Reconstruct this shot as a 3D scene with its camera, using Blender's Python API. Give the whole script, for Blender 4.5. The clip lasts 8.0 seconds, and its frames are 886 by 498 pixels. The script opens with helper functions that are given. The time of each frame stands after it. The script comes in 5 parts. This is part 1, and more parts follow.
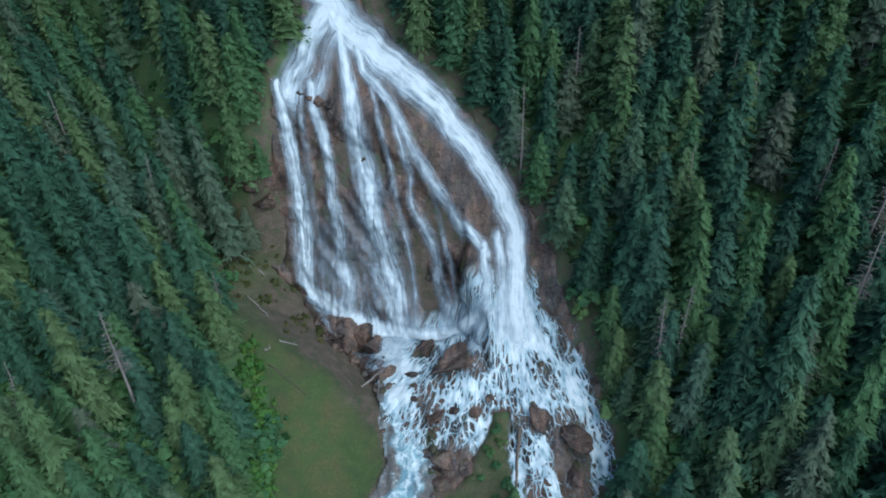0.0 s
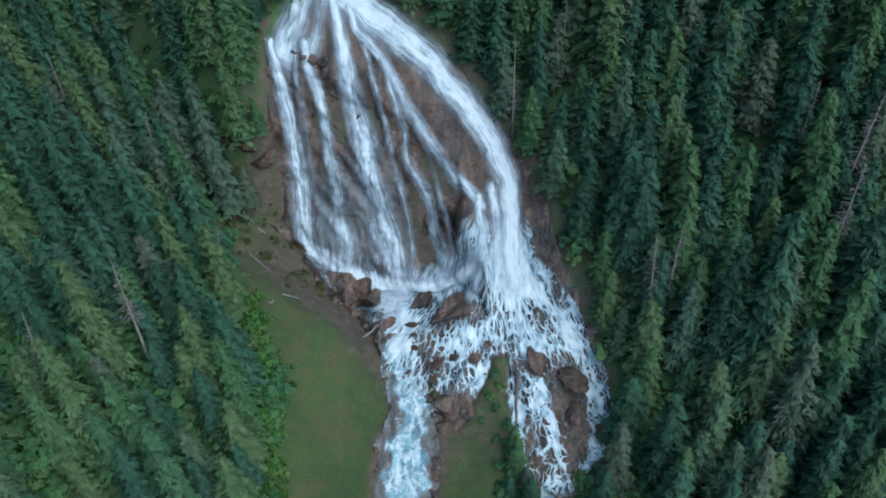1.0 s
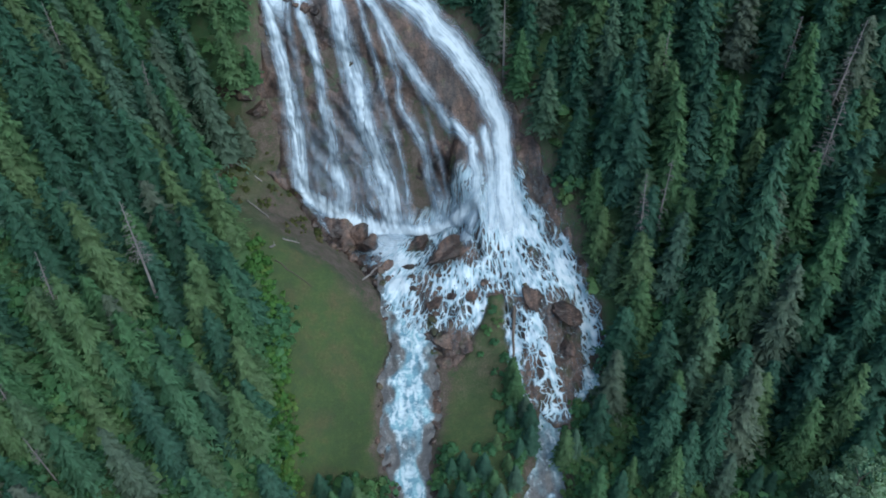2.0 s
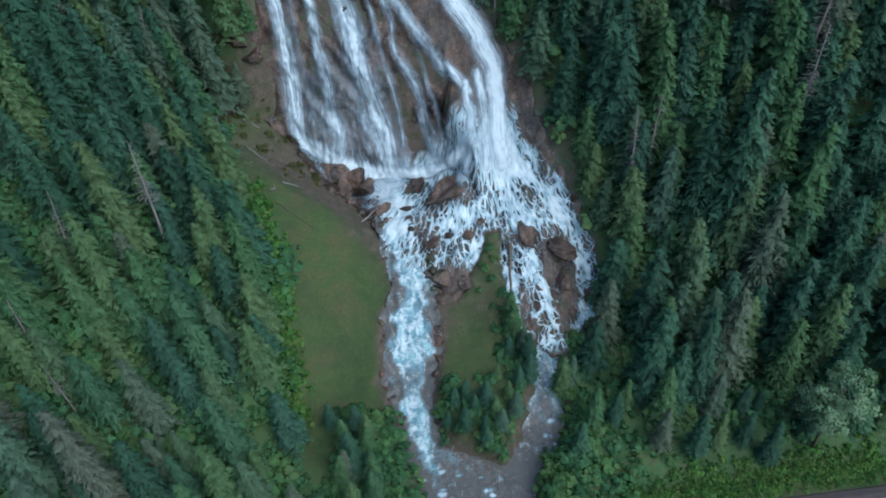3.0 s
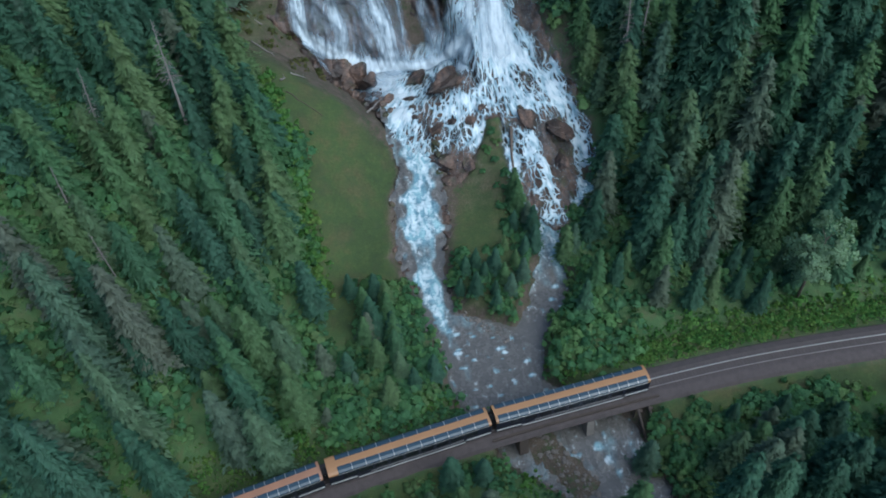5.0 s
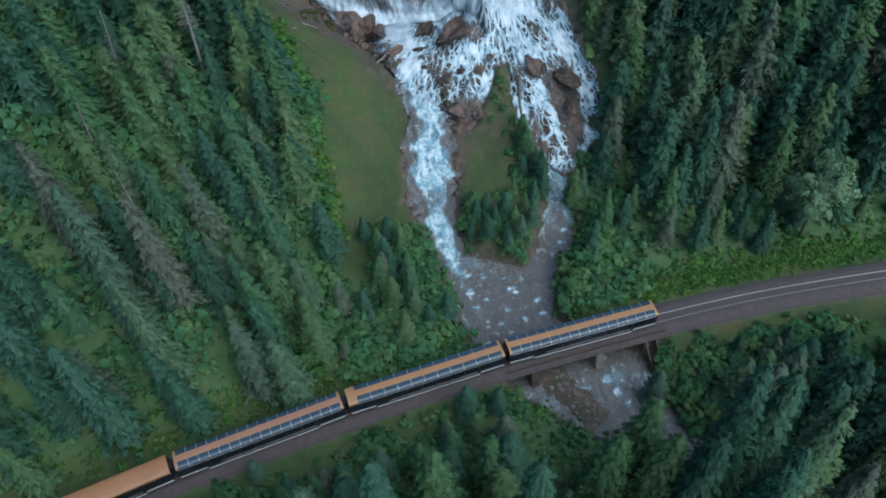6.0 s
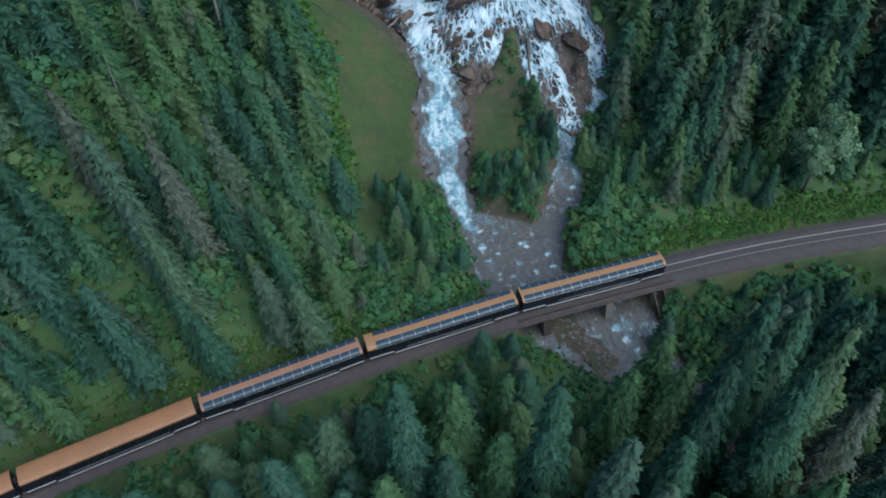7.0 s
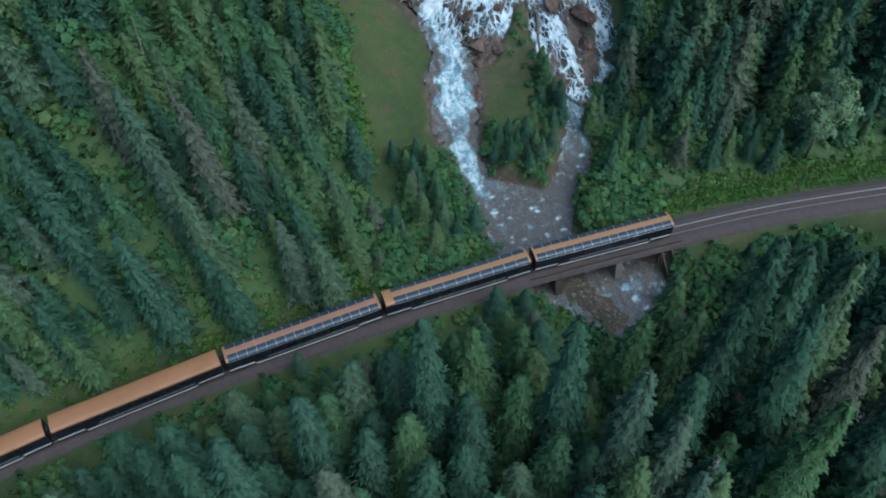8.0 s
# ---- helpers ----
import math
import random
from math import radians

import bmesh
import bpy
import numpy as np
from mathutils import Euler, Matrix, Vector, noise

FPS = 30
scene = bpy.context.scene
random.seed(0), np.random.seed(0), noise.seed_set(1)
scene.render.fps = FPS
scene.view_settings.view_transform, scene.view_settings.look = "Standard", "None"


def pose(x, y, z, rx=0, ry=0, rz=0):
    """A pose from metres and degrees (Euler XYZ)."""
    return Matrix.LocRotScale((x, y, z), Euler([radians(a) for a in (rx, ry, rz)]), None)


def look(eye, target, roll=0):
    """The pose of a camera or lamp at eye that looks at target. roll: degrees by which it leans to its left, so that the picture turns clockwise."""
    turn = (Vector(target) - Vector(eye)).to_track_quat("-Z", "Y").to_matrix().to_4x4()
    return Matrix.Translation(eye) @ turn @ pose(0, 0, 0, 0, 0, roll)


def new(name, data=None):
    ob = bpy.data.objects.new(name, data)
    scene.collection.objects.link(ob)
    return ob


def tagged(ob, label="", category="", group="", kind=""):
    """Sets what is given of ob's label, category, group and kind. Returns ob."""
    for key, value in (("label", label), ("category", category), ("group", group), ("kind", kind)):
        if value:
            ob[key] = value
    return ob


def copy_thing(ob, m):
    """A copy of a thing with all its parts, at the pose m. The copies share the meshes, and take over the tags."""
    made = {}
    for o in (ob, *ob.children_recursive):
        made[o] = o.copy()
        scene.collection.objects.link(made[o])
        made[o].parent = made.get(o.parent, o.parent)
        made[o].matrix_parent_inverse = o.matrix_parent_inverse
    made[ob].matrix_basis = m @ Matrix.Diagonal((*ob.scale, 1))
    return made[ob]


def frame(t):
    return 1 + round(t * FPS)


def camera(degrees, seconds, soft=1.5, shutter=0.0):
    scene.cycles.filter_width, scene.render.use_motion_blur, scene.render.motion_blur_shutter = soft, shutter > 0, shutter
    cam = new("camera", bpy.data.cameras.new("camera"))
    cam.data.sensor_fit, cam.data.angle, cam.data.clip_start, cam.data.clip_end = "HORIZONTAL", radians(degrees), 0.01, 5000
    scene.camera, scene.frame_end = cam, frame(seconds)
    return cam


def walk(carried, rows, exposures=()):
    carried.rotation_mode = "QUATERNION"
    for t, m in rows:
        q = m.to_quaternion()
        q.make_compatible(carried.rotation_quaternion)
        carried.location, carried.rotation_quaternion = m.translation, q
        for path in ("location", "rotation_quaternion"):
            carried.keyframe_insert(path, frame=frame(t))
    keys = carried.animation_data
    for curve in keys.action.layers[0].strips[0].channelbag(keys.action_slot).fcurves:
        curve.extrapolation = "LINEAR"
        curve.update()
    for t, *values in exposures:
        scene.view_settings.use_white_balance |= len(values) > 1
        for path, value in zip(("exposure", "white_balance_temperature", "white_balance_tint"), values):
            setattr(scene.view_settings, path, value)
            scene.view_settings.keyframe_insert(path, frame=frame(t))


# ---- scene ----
cam = camera(57.6, 8.0, soft=1.8)
METRES = 61.0
START = pose(5.83, 5.168, 119.209, -38.497, 1.102, 0.074)
ROWS = [
    (0.0, 0.0, 0.0, 0.0, -0.0, -0.0, 0.0),
    (0.5, -0.0207, -0.0328, -0.0359, -0.59, -0.76, 0.68),
    (1.0, -0.0452, -0.0665, -0.0722, -1.29, -1.7, 1.39),
    (1.5, -0.0695, -0.1009, -0.1095, -1.98, -2.83, 2.07),
    (3.0, -0.1487, -0.2045, -0.2213, -4.0, -6.53, 3.81),
    (3.5, -0.1779, -0.2411, -0.262, -4.63, -7.6, 4.33),
    (4.0, -0.2071, -0.2797, -0.305, -5.16, -8.63, 4.82),
    (4.5, -0.2368, -0.3186, -0.3483, -5.57, -9.64, 5.21),
    (6.0, -0.3389, -0.4298, -0.4767, -6.37, -12.22, 5.67),
    (6.5, -0.3715, -0.4682, -0.5194, -6.49, -12.67, 5.71),
    (7.0, -0.4047, -0.5079, -0.5631, -6.6, -12.87, 5.74),
    (7.5, -0.4385, -0.5484, -0.6087, -6.71, -12.87, 5.79),
    (8.0, -0.4722, -0.5893, -0.6544, -6.79, -12.8, 5.82),
]
walk(cam, [(t, START @ pose(METRES * x, METRES * y, METRES * z, 90 + pitch, roll, yaw)) for t, x, y, z, yaw, pitch, roll in ROWS],
     exposures=[(0.0, 0.70, 5400, 0), (8.0, 0.70, 5400, 0)])

# ---- sky and light: a dull evening under cloud ----
world = bpy.data.worlds.new("overcast_sky")
scene.world = world
world.use_nodes = True
wn = world.node_tree.nodes
sky = wn.new("ShaderNodeTexSky")
sky.sky_type = "NISHITA"
sky.sun_disc = False
sky.sun_elevation = radians(50)
sky.sun_rotation = radians(140)
sky.air_density, sky.dust_density, sky.ozone_density = 1.0, 3.0, 1.5
wn["Background"].inputs["Strength"].default_value = 0.1
world.node_tree.links.new(sky.outputs[0], wn["Background"].inputs["Color"])
sun = new("sun", bpy.data.lights.new("sun", "SUN"))
sun.data.energy, sun.data.angle, sun.data.color = 1.3, radians(70), (1.0, 0.97, 0.92)
sun.matrix_world = look((0, 0, 0), (-0.41, 0.49, -0.76))


# ---- small numeric helpers ----
def lattice(ix, iy, iz):
    h = (ix.astype(np.int64) * 374761393 + iy.astype(np.int64) * 668265263 + iz.astype(np.int64) * 2147483647) & 0x7FFFFFFF
    h = ((h ^ (h >> 13)) * 1274126177) & 0x7FFFFFFF
    h = (h ^ (h >> 16)) & 0xFFFF
    return h / 32768.0 - 1.0


def grain(x, y, z=0.0):
    """Smooth value noise from -1 to 1, over arrays."""
    x, y, z = np.broadcast_arrays(np.asarray(x, float), np.asarray(y, float), np.asarray(z, float))
    ix, iy, iz = np.floor(x), np.floor(y), np.floor(z)
    fx, fy, fz = x - ix, y - iy, z - iz
    fx, fy, fz = (f * f * (3 - 2 * f) for f in (fx, fy, fz))
    out = 0
    for dx in (0, 1):
        for dy in (0, 1):
            for dz in (0, 1):
                w = (fx if dx else 1 - fx) * (fy if dy else 1 - fy) * (fz if dz else 1 - fz)
                out = out + w * lattice(ix + dx, iy + dy, iz + dz)
    return out


def rough(x, y, z=0.0, octaves=4):
    """Several octaves of grain."""
    out, size = 0, 1.0
    for k in range(octaves):
        out = out + size * grain(np.asarray(x) * 2 ** k + 17.3 * k, np.asarray(y) * 2 ** k + 5.1 * k, np.asarray(z) * 2 ** k)
        size *= 0.5
    return out


def step(a, b, x):
    s = np.clip((np.asarray(x, float) - a) / (b - a), 0, 1)
    return s * s * (3 - 2 * s)


# ---- landforms ----
def soft_max(a, b, k=1.0):
    return 0.5 * (a + b + np.sqrt((a - b) ** 2 + k * k))


def soft_min(a, b, k=1.0):
    return 0.5 * (a + b - np.sqrt((a - b) ** 2 + k * k))


def rail_y(x):
    """The centre line of the curving track."""
    return 33.9 + 0.168 * x - 0.00108 * x * x + 0.30 * np.exp(-((np.asarray(x) - 46) / 17.0) ** 2)


def fall_right(y):
    """The right-hand edge of the falls and of the fan below them."""
    return np.interp(y, (78, 84, 90.4, 95.5, 100, 106, 113, 121.3, 130.6, 137, 143, 154.5, 162.5), (28, 31.8, 32.6, 31, 29, 26.5, 21, 19.9, 16.9, 12.1, 6.4, -10.6, -14))


def hill(x, y):
    """The bare slopes without the river: benches, both hillsides, the cliff and the fan below it. Track level is z = 0."""
    x, y = np.asarray(x, float), np.asarray(y, float)
    side = y - rail_y(x)
    bench = np.where(side > 0, -1.3 + 0.03 * np.maximum(side - 6, 0), -1.3 - 0.14 * np.minimum(np.maximum(-side - 3, 0), 40))
    left = 14.2 - 0.68 * (x + 20.8) + 0.46 * (y - 97.6) + 0.2 * np.maximum(-40 - x, 0) * step(90, 60, y)
    left = soft_min(left, 7.8 - 1.0 * (x + 6.5), 2)
    left = soft_min(left, 10.3 - 0.9 * (x + 22) + 0.5 * np.maximum(118 - y, 0), 1)
    left = soft_min(left, 20.8 + np.logaddexp(0, -(x + 39)) * 0.95, 3)
    left = soft_min(left, np.where(side > 0, -1.3 + 0.85 * np.maximum(side - 6.5, 0), -1.3), 1)
    right = 9.5 + 0.38 * (x - 37.8) + 0.81 * (y - 92.4)
    right = soft_min(right, 53 + 0.55 * (y - 138) + 0.35 * (x - 37), 4)
    right = right - np.logaddexp(0, fall_right(y) - x) * 1.6
    upper = 46 - 0.165 * (x + 3) + 0.9 * (y - 141)
    upper = soft_min(upper, 57.5 + 0.75 * (y - 153), 3)
    foot_y = np.interp(x, (-60, -38, -33, -23.5, -9.5, 0.3, 7.5, 11.5, 14.5), (151, 131, 128, 127, 119.5, 117, 115.5, 108.5, 95.5))
    foot_z = np.interp(x, (-60, -38, -30, -23.5, -11.5, 2.5, 8.5), (41, 23, 19, 12.2, 7.2, 7.3, 9.5))
    face = soft_min(foot_z + np.interp(x, (-29, -9), (2.65, 1.95)) * (y - foot_y), upper, 1.5)
    fan = 2.9 + 0.2 * (x - 2.6) + 0.375 * (y - 89.7) - 0.25 * np.logaddexp(0, x - 24)
    low = np.interp(x, (13, 16, 20.5, 24, 28, 32), (79, 78, 75, 77.5, 80, 84))
    fan = soft_min(fan, -1.0 + 0.62 * (y - low) + 3 * np.maximum(13.5 - x, 0), 0.8)
    fan = soft_min(fan, 7.2 + np.logaddexp(0, x - 3) * 0.75, 1) - np.logaddexp(0, -8 - x)
    ground = soft_max(soft_max(left, right, 2), bench, 2)
    return soft_max(soft_max(ground, face, 1.2), np.where(y > 60, fan, -50), 1.0)


def river_z(y):
    """The height of the water along the stream."""
    return np.interp(y, (-140, -60, 20, 26, 33, 45, 56, 62, 75, 88, 103.8, 110, 119), (-12, -9.5, -6.3, -5.9, -5.0, -4.6, -4.3, -3.7, -1.0, 2.2, 6.1, 7.0, 7.3))


# stream edges along y: the main stream, then the smaller branch right of the island
STREAM_Y = (-140, -60, -20, 5, 21, 24, 30, 35, 40, 44, 50, 56, 60, 65, 73, 78, 85, 91, 99, 108)
STREAM_L = (80, 62, 47, 28, 16.5, 12, 5, 2.5, -1.5, -2, -3.2, -4.3, -5.2, -6, -8.3, -7.8, -7.1, -5, -6.6, -7)
STREAM_R = (88, 70, 55, 37, 29, 27, 25.5, 25, 16, 12.8, 13.5, 9, 0, -1, -1.1, 0.9, 0.5, 0.7, 2.3, 3)
BRANCH_Y = (50, 54, 57, 63, 70.7, 75, 78, 80, 83)
BRANCH_L = (9, 9, 12.7, 15.7, 18.6, 19.7, 21.5, 24.0, 28)
BRANCH_R = (13.5, 15, 18.3, 21, 21.5, 22.0, 24.6, 27.6, 31)


def off_stream(x, y):
    """Metres from the nearest water's edge, sideways; 0 in the water."""
    wob = 0.7 * grain(np.asarray(x) * 0.5, np.asarray(y) * 0.5, 3.0) + 0.35 * grain(np.asarray(x) * 1.4, np.asarray(y) * 1.4, 8.0)
    a = np.maximum(np.interp(y, STREAM_Y, STREAM_L) - x, x - np.interp(y, STREAM_Y, STREAM_R))
    a = np.maximum(a, 0) + np.maximum(np.asarray(y) - 108, 0)
    b = np.maximum(np.interp(y, BRANCH_Y, BRANCH_L) - x, x - np.interp(y, BRANCH_Y, BRANCH_R))
    b = np.maximum(b, 0) + np.maximum(np.asarray(y) - 82, 0) + np.maximum(50 - np.asarray(y), 0)
    d = np.minimum(a, b)
    return np.maximum(d + np.where(d > 0, wob, 0), 0)


def on_rock(x, y):
    """1 on the bare rock of cliff and fan, falling to 0 outside."""
    x, y = np.asarray(x, float), np.asarray(y, float)
    wob = 1.2 * grain(x * 0.3, y * 0.3, 21.0) + 0.5 * grain(x, y, 23.0)
    left = np.interp(y, (84, 90, 93.2, 99.3, 108.4, 113.5, 119.7, 125, 128, 131, 133.5, 136, 141, 149.5, 162.5), (2, 1, -3, -7.6, -8.6, -14.2, -21, -24.8, -27.2, -28.6, -28.6, -28.4, -28.0, -25.5, -27))
    main = np.minimum(x - left + wob, fall_right(y) + np.interp(y, (98, 104, 110, 118, 124, 131, 136), (2.2, 3.0, 4.6, 5.4, 3.8, 3.0, 2.2)) - x + wob) + np.minimum(y - 88, 0) * 2
    lobe = np.minimum(x - np.interp(y, (76, 78.3, 81.4, 86, 96), (17.8, 16.3, 15.2, 14.4, 14.1)) + 0.5 * wob, fall_right(y) + 1.2 - x + wob) + np.minimum(y - np.interp(x, (16, 20.5, 24, 28), (78, 76.5, 78.5, 81)) + wob, 0) * 1.5
    isle = np.minimum(np.minimum(x - np.interp(y, (74, 80.6, 85, 89, 93, 97.5), (2.4, 3.4, 5.1, 8, 10.3, 13.0)), np.interp(y, (78.3, 81.4, 86, 97), (16.1, 15, 14.2, 14.0)) - x), (97.5 - y) * 0.9)
    return np.clip(np.minimum(np.maximum(main, lobe), -isle + 0.6 * wob) / 1.5, 0, 1)


def land(x, y):
    """The ground as it lies: slopes, carved stream beds, the track's bank and small unevenness."""
    x, y = np.asarray(x, float), np.asarray(y, float)
    z = hill(x, y) + 0.35 * rough(x * 0.12, y * 0.12, 1.0, 3) + 0.12 * rough(x * 0.7, y * 0.7, 2.0, 2)
    bank = river_z(y) - 0.7 + np.minimum(off_stream(x, y), 60) * 1.0
    z = soft_min(z, np.where(y < 110, bank, 1e3), 0.3)
    run, off = (x - 8.5) * 0.524 - (y - 35.5) * 0.852, np.abs((x - 8.5) * 0.852 + (y - 35.5) * 0.524)
    z = np.maximum(z, river_z(y) + 0.3 - 0.16 * off + 0.12 * grain(x, y, 5.0) - np.maximum(run - 14, 0) - np.maximum(-1 - run, 0))
    side = np.abs(y - rail_y(x))
    inside = step(1.5, 3.5, x) * (1 - step(26.5, 29, x))
    dyke = -0.75 - np.maximum(side - 2.6, 0) * (0.6 + 1.0 * step(-7, -1, x) * (1 - step(32, 38, x)))
    return np.where(inside > 0.5, z, np.maximum(z, dyke) * 1.0 + np.where(side < 3.2, np.minimum(-0.75 - z, 0), 0))


def facing(verts, faces, normals):
    """The faces, each turned so that its front looks the way its points' normals do."""
    a, b, c = (verts[faces[:, k]] for k in range(3))
    back = np.einsum("ij,ij->i", np.cross(b - a, c - a), normals[faces].sum(1)) < 0
    return np.where(back[:, None], faces[:, ::-1], faces)


def mesh_from(name, verts, faces, attrs=None, smooth=True, normals=None):
    """A mesh from arrays: verts (n, 3), faces (m, 3 or 4); attrs: name -> (n,) or (n, 3) arrays; normals: softened foliage normals."""
    me = bpy.data.meshes.new(name)
    verts, faces = np.asarray(verts, np.float32), np.asarray(faces, np.int32)
    n, k = faces.shape
    me.vertices.add(len(verts))
    me.vertices.foreach_set("co", verts.ravel())
    me.loops.add(n * k)
    me.loops.foreach_set("vertex_index", faces.ravel())
    me.polygons.add(n)
    me.polygons.foreach_set("loop_start", np.arange(0, n * k, k, dtype=np.int32))
    me.polygons.foreach_set("use_smooth", np.full(n, smooth))
    for key, values in (attrs or {}).items():
        values = np.asarray(values, np.float32)
        kind, slot = ("FLOAT", "value") if values.ndim == 1 else ("FLOAT_VECTOR", "vector")
        me.attributes.new(key, kind, "POINT").data.foreach_set(slot, values.ravel())
    if normals is not None:
        me.attributes.new("custom_normal", "FLOAT_VECTOR", "POINT").data.foreach_set("vector", np.asarray(normals, np.float32).ravel())
    me.update(calc_edges=True)
    return me


def grid_faces(rows, cols):
    i = np.arange(rows * cols).reshape(rows, cols)
    return np.stack([i[:-1, :-1], i[:-1, 1:], i[1:, 1:], i[1:, :-1]], -1).reshape(-1, 4)


def part(name, bm, material, parent, label=""):
    """Links a bmesh or a mesh as one object under its thing."""
    if isinstance(bm, bmesh.types.BMesh):
        me = bpy.data.meshes.new(name)
        bm.to_mesh(me)
        bm.free()
    else:
        me = bm
    if material and not me.materials:
        me.materials.append(material)
    ob = new(name, me)
    ob.parent = parent
    return tagged(ob, label) if label else ob


# ---- materials ----
def material(name):
    mat = bpy.data.materials.new(name)
    mat.use_nodes = True
    return mat, mat.node_tree.nodes, mat.node_tree.links, mat.node_tree.nodes["Principled BSDF"]


def ramp(nodes, *stops):
    r = nodes.new("ShaderNodeValToRGB")
    els = r.color_ramp.elements
    while len(els) < len(stops):
        els.new(0.5)
    for el, (at, c) in zip(els, stops):
        el.position, el.color = at, (c, c, c, 1) if isinstance(c, (int, float)) else (*c, 1)
    return r


def noise_node(nodes, links, scale, detail=4, vector=None, stretch=None):
    n = nodes.new("ShaderNodeTexNoise")
    n.inputs["Scale"].default_value, n.inputs["Detail"].default_value = scale, detail
    if vector is None:
        vector = nodes.new("ShaderNodeNewGeometry").outputs["Position"]
    if stretch:
        m = nodes.new("ShaderNodeMapping")
        m.inputs["Scale"].default_value = stretch
        links.new(vector, m.inputs["Vector"])
        vector = m.outputs[0]
    links.new(vector, n.inputs["Vector"])
    return n


def attr(nodes, name):
    a = nodes.new("ShaderNodeAttribute")
    a.attribute_name = name
    return a


def calc(nodes, links, op, a, b=None, c=None, clamp=False):
    m = nodes.new("ShaderNodeMath")
    m.operation, m.use_clamp = op, clamp
    for k, v in enumerate((a, b, c)):
        if v is None:
            continue
        if isinstance(v, (int, float)):
            m.inputs[k].default_value = v
        else:
            links.new(v, m.inputs[k])
    return m.outputs[0]


def mix(nodes, links, fac, a, b, how="MIX"):
    m = nodes.new("ShaderNodeMix")
    m.data_type, m.blend_type = "RGBA", how
    for key, v in ((0, fac), (6, a), (7, b)):
        if isinstance(v, (int, float)):
            m.inputs[key].default_value = v if key == 0 else (v, v, v, 1)
        elif isinstance(v, tuple):
            m.inputs[key].default_value = (*v, 1)
        else:
            links.new(v, m.inputs[key])
    return m.outputs[2]


def bump(nodes, links, height, strength, distance, bsdf):
    b = nodes.new("ShaderNodeBump")
    b.inputs["Strength"].default_value, b.inputs["Distance"].default_value = strength, distance
    links.new(height, b.inputs["Height"])
    links.new(b.outputs[0], bsdf.inputs["Normal"])


def plain(name, colour, roughness=0.6, metal=0.0, vary=0.25, scale=3.0):
    """A paint or metal with faint mottling and dirt."""
    mat, n, l, p = material(name)
    big, small = noise_node(n, l, scale * 0.3, 3), noise_node(n, l, scale * 6, 5)
    f = calc(n, l, "MULTIPLY", calc(n, l, "ADD", big.outputs[0], small.outputs[0]), 0.5)
    dark = tuple(c * (1 - vary) for c in colour)
    r = ramp(n, (0.3, dark), (0.7, colour))
    l.new(f, r.inputs[0])
    l.new(r.outputs[0], p.inputs["Base Color"])
    p.inputs["Roughness"].default_value, p.inputs["Metallic"].default_value = roughness, metal
    bump(n, l, small.outputs[0], 0.15, 0.02, p)
    return mat


def rock_material(name, bright):
    mat, n, l, p = material(name)
    big = noise_node(n, l, 0.16, 5)
    strata = noise_node(n, l, 0.55, 6, stretch=(1.5, 0.5, 0.55))
    fine = noise_node(n, l, 2.6, 8)
    tone = ramp(n, (0.30, (0.034, 0.029, 0.029)), (0.43, (0.090, 0.062, 0.052)), (0.56, (0.168, 0.106, 0.078)), (0.71, (0.255, 0.162, 0.113)))
    l.new(calc(n, l, "ADD", calc(n, l, "MULTIPLY", strata.outputs[0], 0.6), calc(n, l, "MULTIPLY", big.outputs[0], 0.4)), tone.inputs[0])
    speck = ramp(n, (0.3, 0.55 * bright), (0.62, 1.15 * bright))
    l.new(fine.outputs[0], speck.inputs[0])
    col = mix(n, l, 1.0, tone.outputs[0], speck.outputs[0], "MULTIPLY")
    crack = n.new("ShaderNodeTexVoronoi")
    crack.feature = "DISTANCE_TO_EDGE"
    crack.inputs["Scale"].default_value = 0.45
    l.new(mix(n, l, 0.6, n.new("ShaderNodeNewGeometry").outputs["Position"], fine.outputs["Color"], "ADD"), crack.inputs["Vector"])
    seam = ramp(n, (0.0, 0.35), (0.05, 1.0))
    l.new(crack.outputs["Distance"], seam.inputs[0])
    col = mix(n, l, 0.8, col, mix(n, l, 1.0, col, seam.outputs[0], "MULTIPLY"))
    wet = ramp(n, (0.40, 0.36), (0.52, 0.85), (0.62, 1.22))
    l.new(noise_node(n, l, 0.30, 5, stretch=(1.1, 0.45, 0.5)).outputs[0], wet.inputs[0])
    col = mix(n, l, 1.0, col, wet.outputs[0], "MULTIPLY")
    moss = ramp(n, (0.56, 0.0), (0.70, 1.0))
    l.new(noise_node(n, l, 0.33, 6).outputs[0], moss.inputs[0])
    col = mix(n, l, calc(n, l, "MULTIPLY", moss.outputs[0], 0.55), col, (0.05, 0.07, 0.022))
    l.new(col, p.inputs["Base Color"])
    gloss = ramp(n, (0.35, 0.35), (0.7, 0.75))
    l.new(big.outputs[0], gloss.inputs[0])
    l.new(gloss.outputs[0], p.inputs["Roughness"])
    bump(n, l, calc(n, l, "ADD", fine.outputs[0], strata.outputs[0]), 0.7, 0.35, p)
    return mat


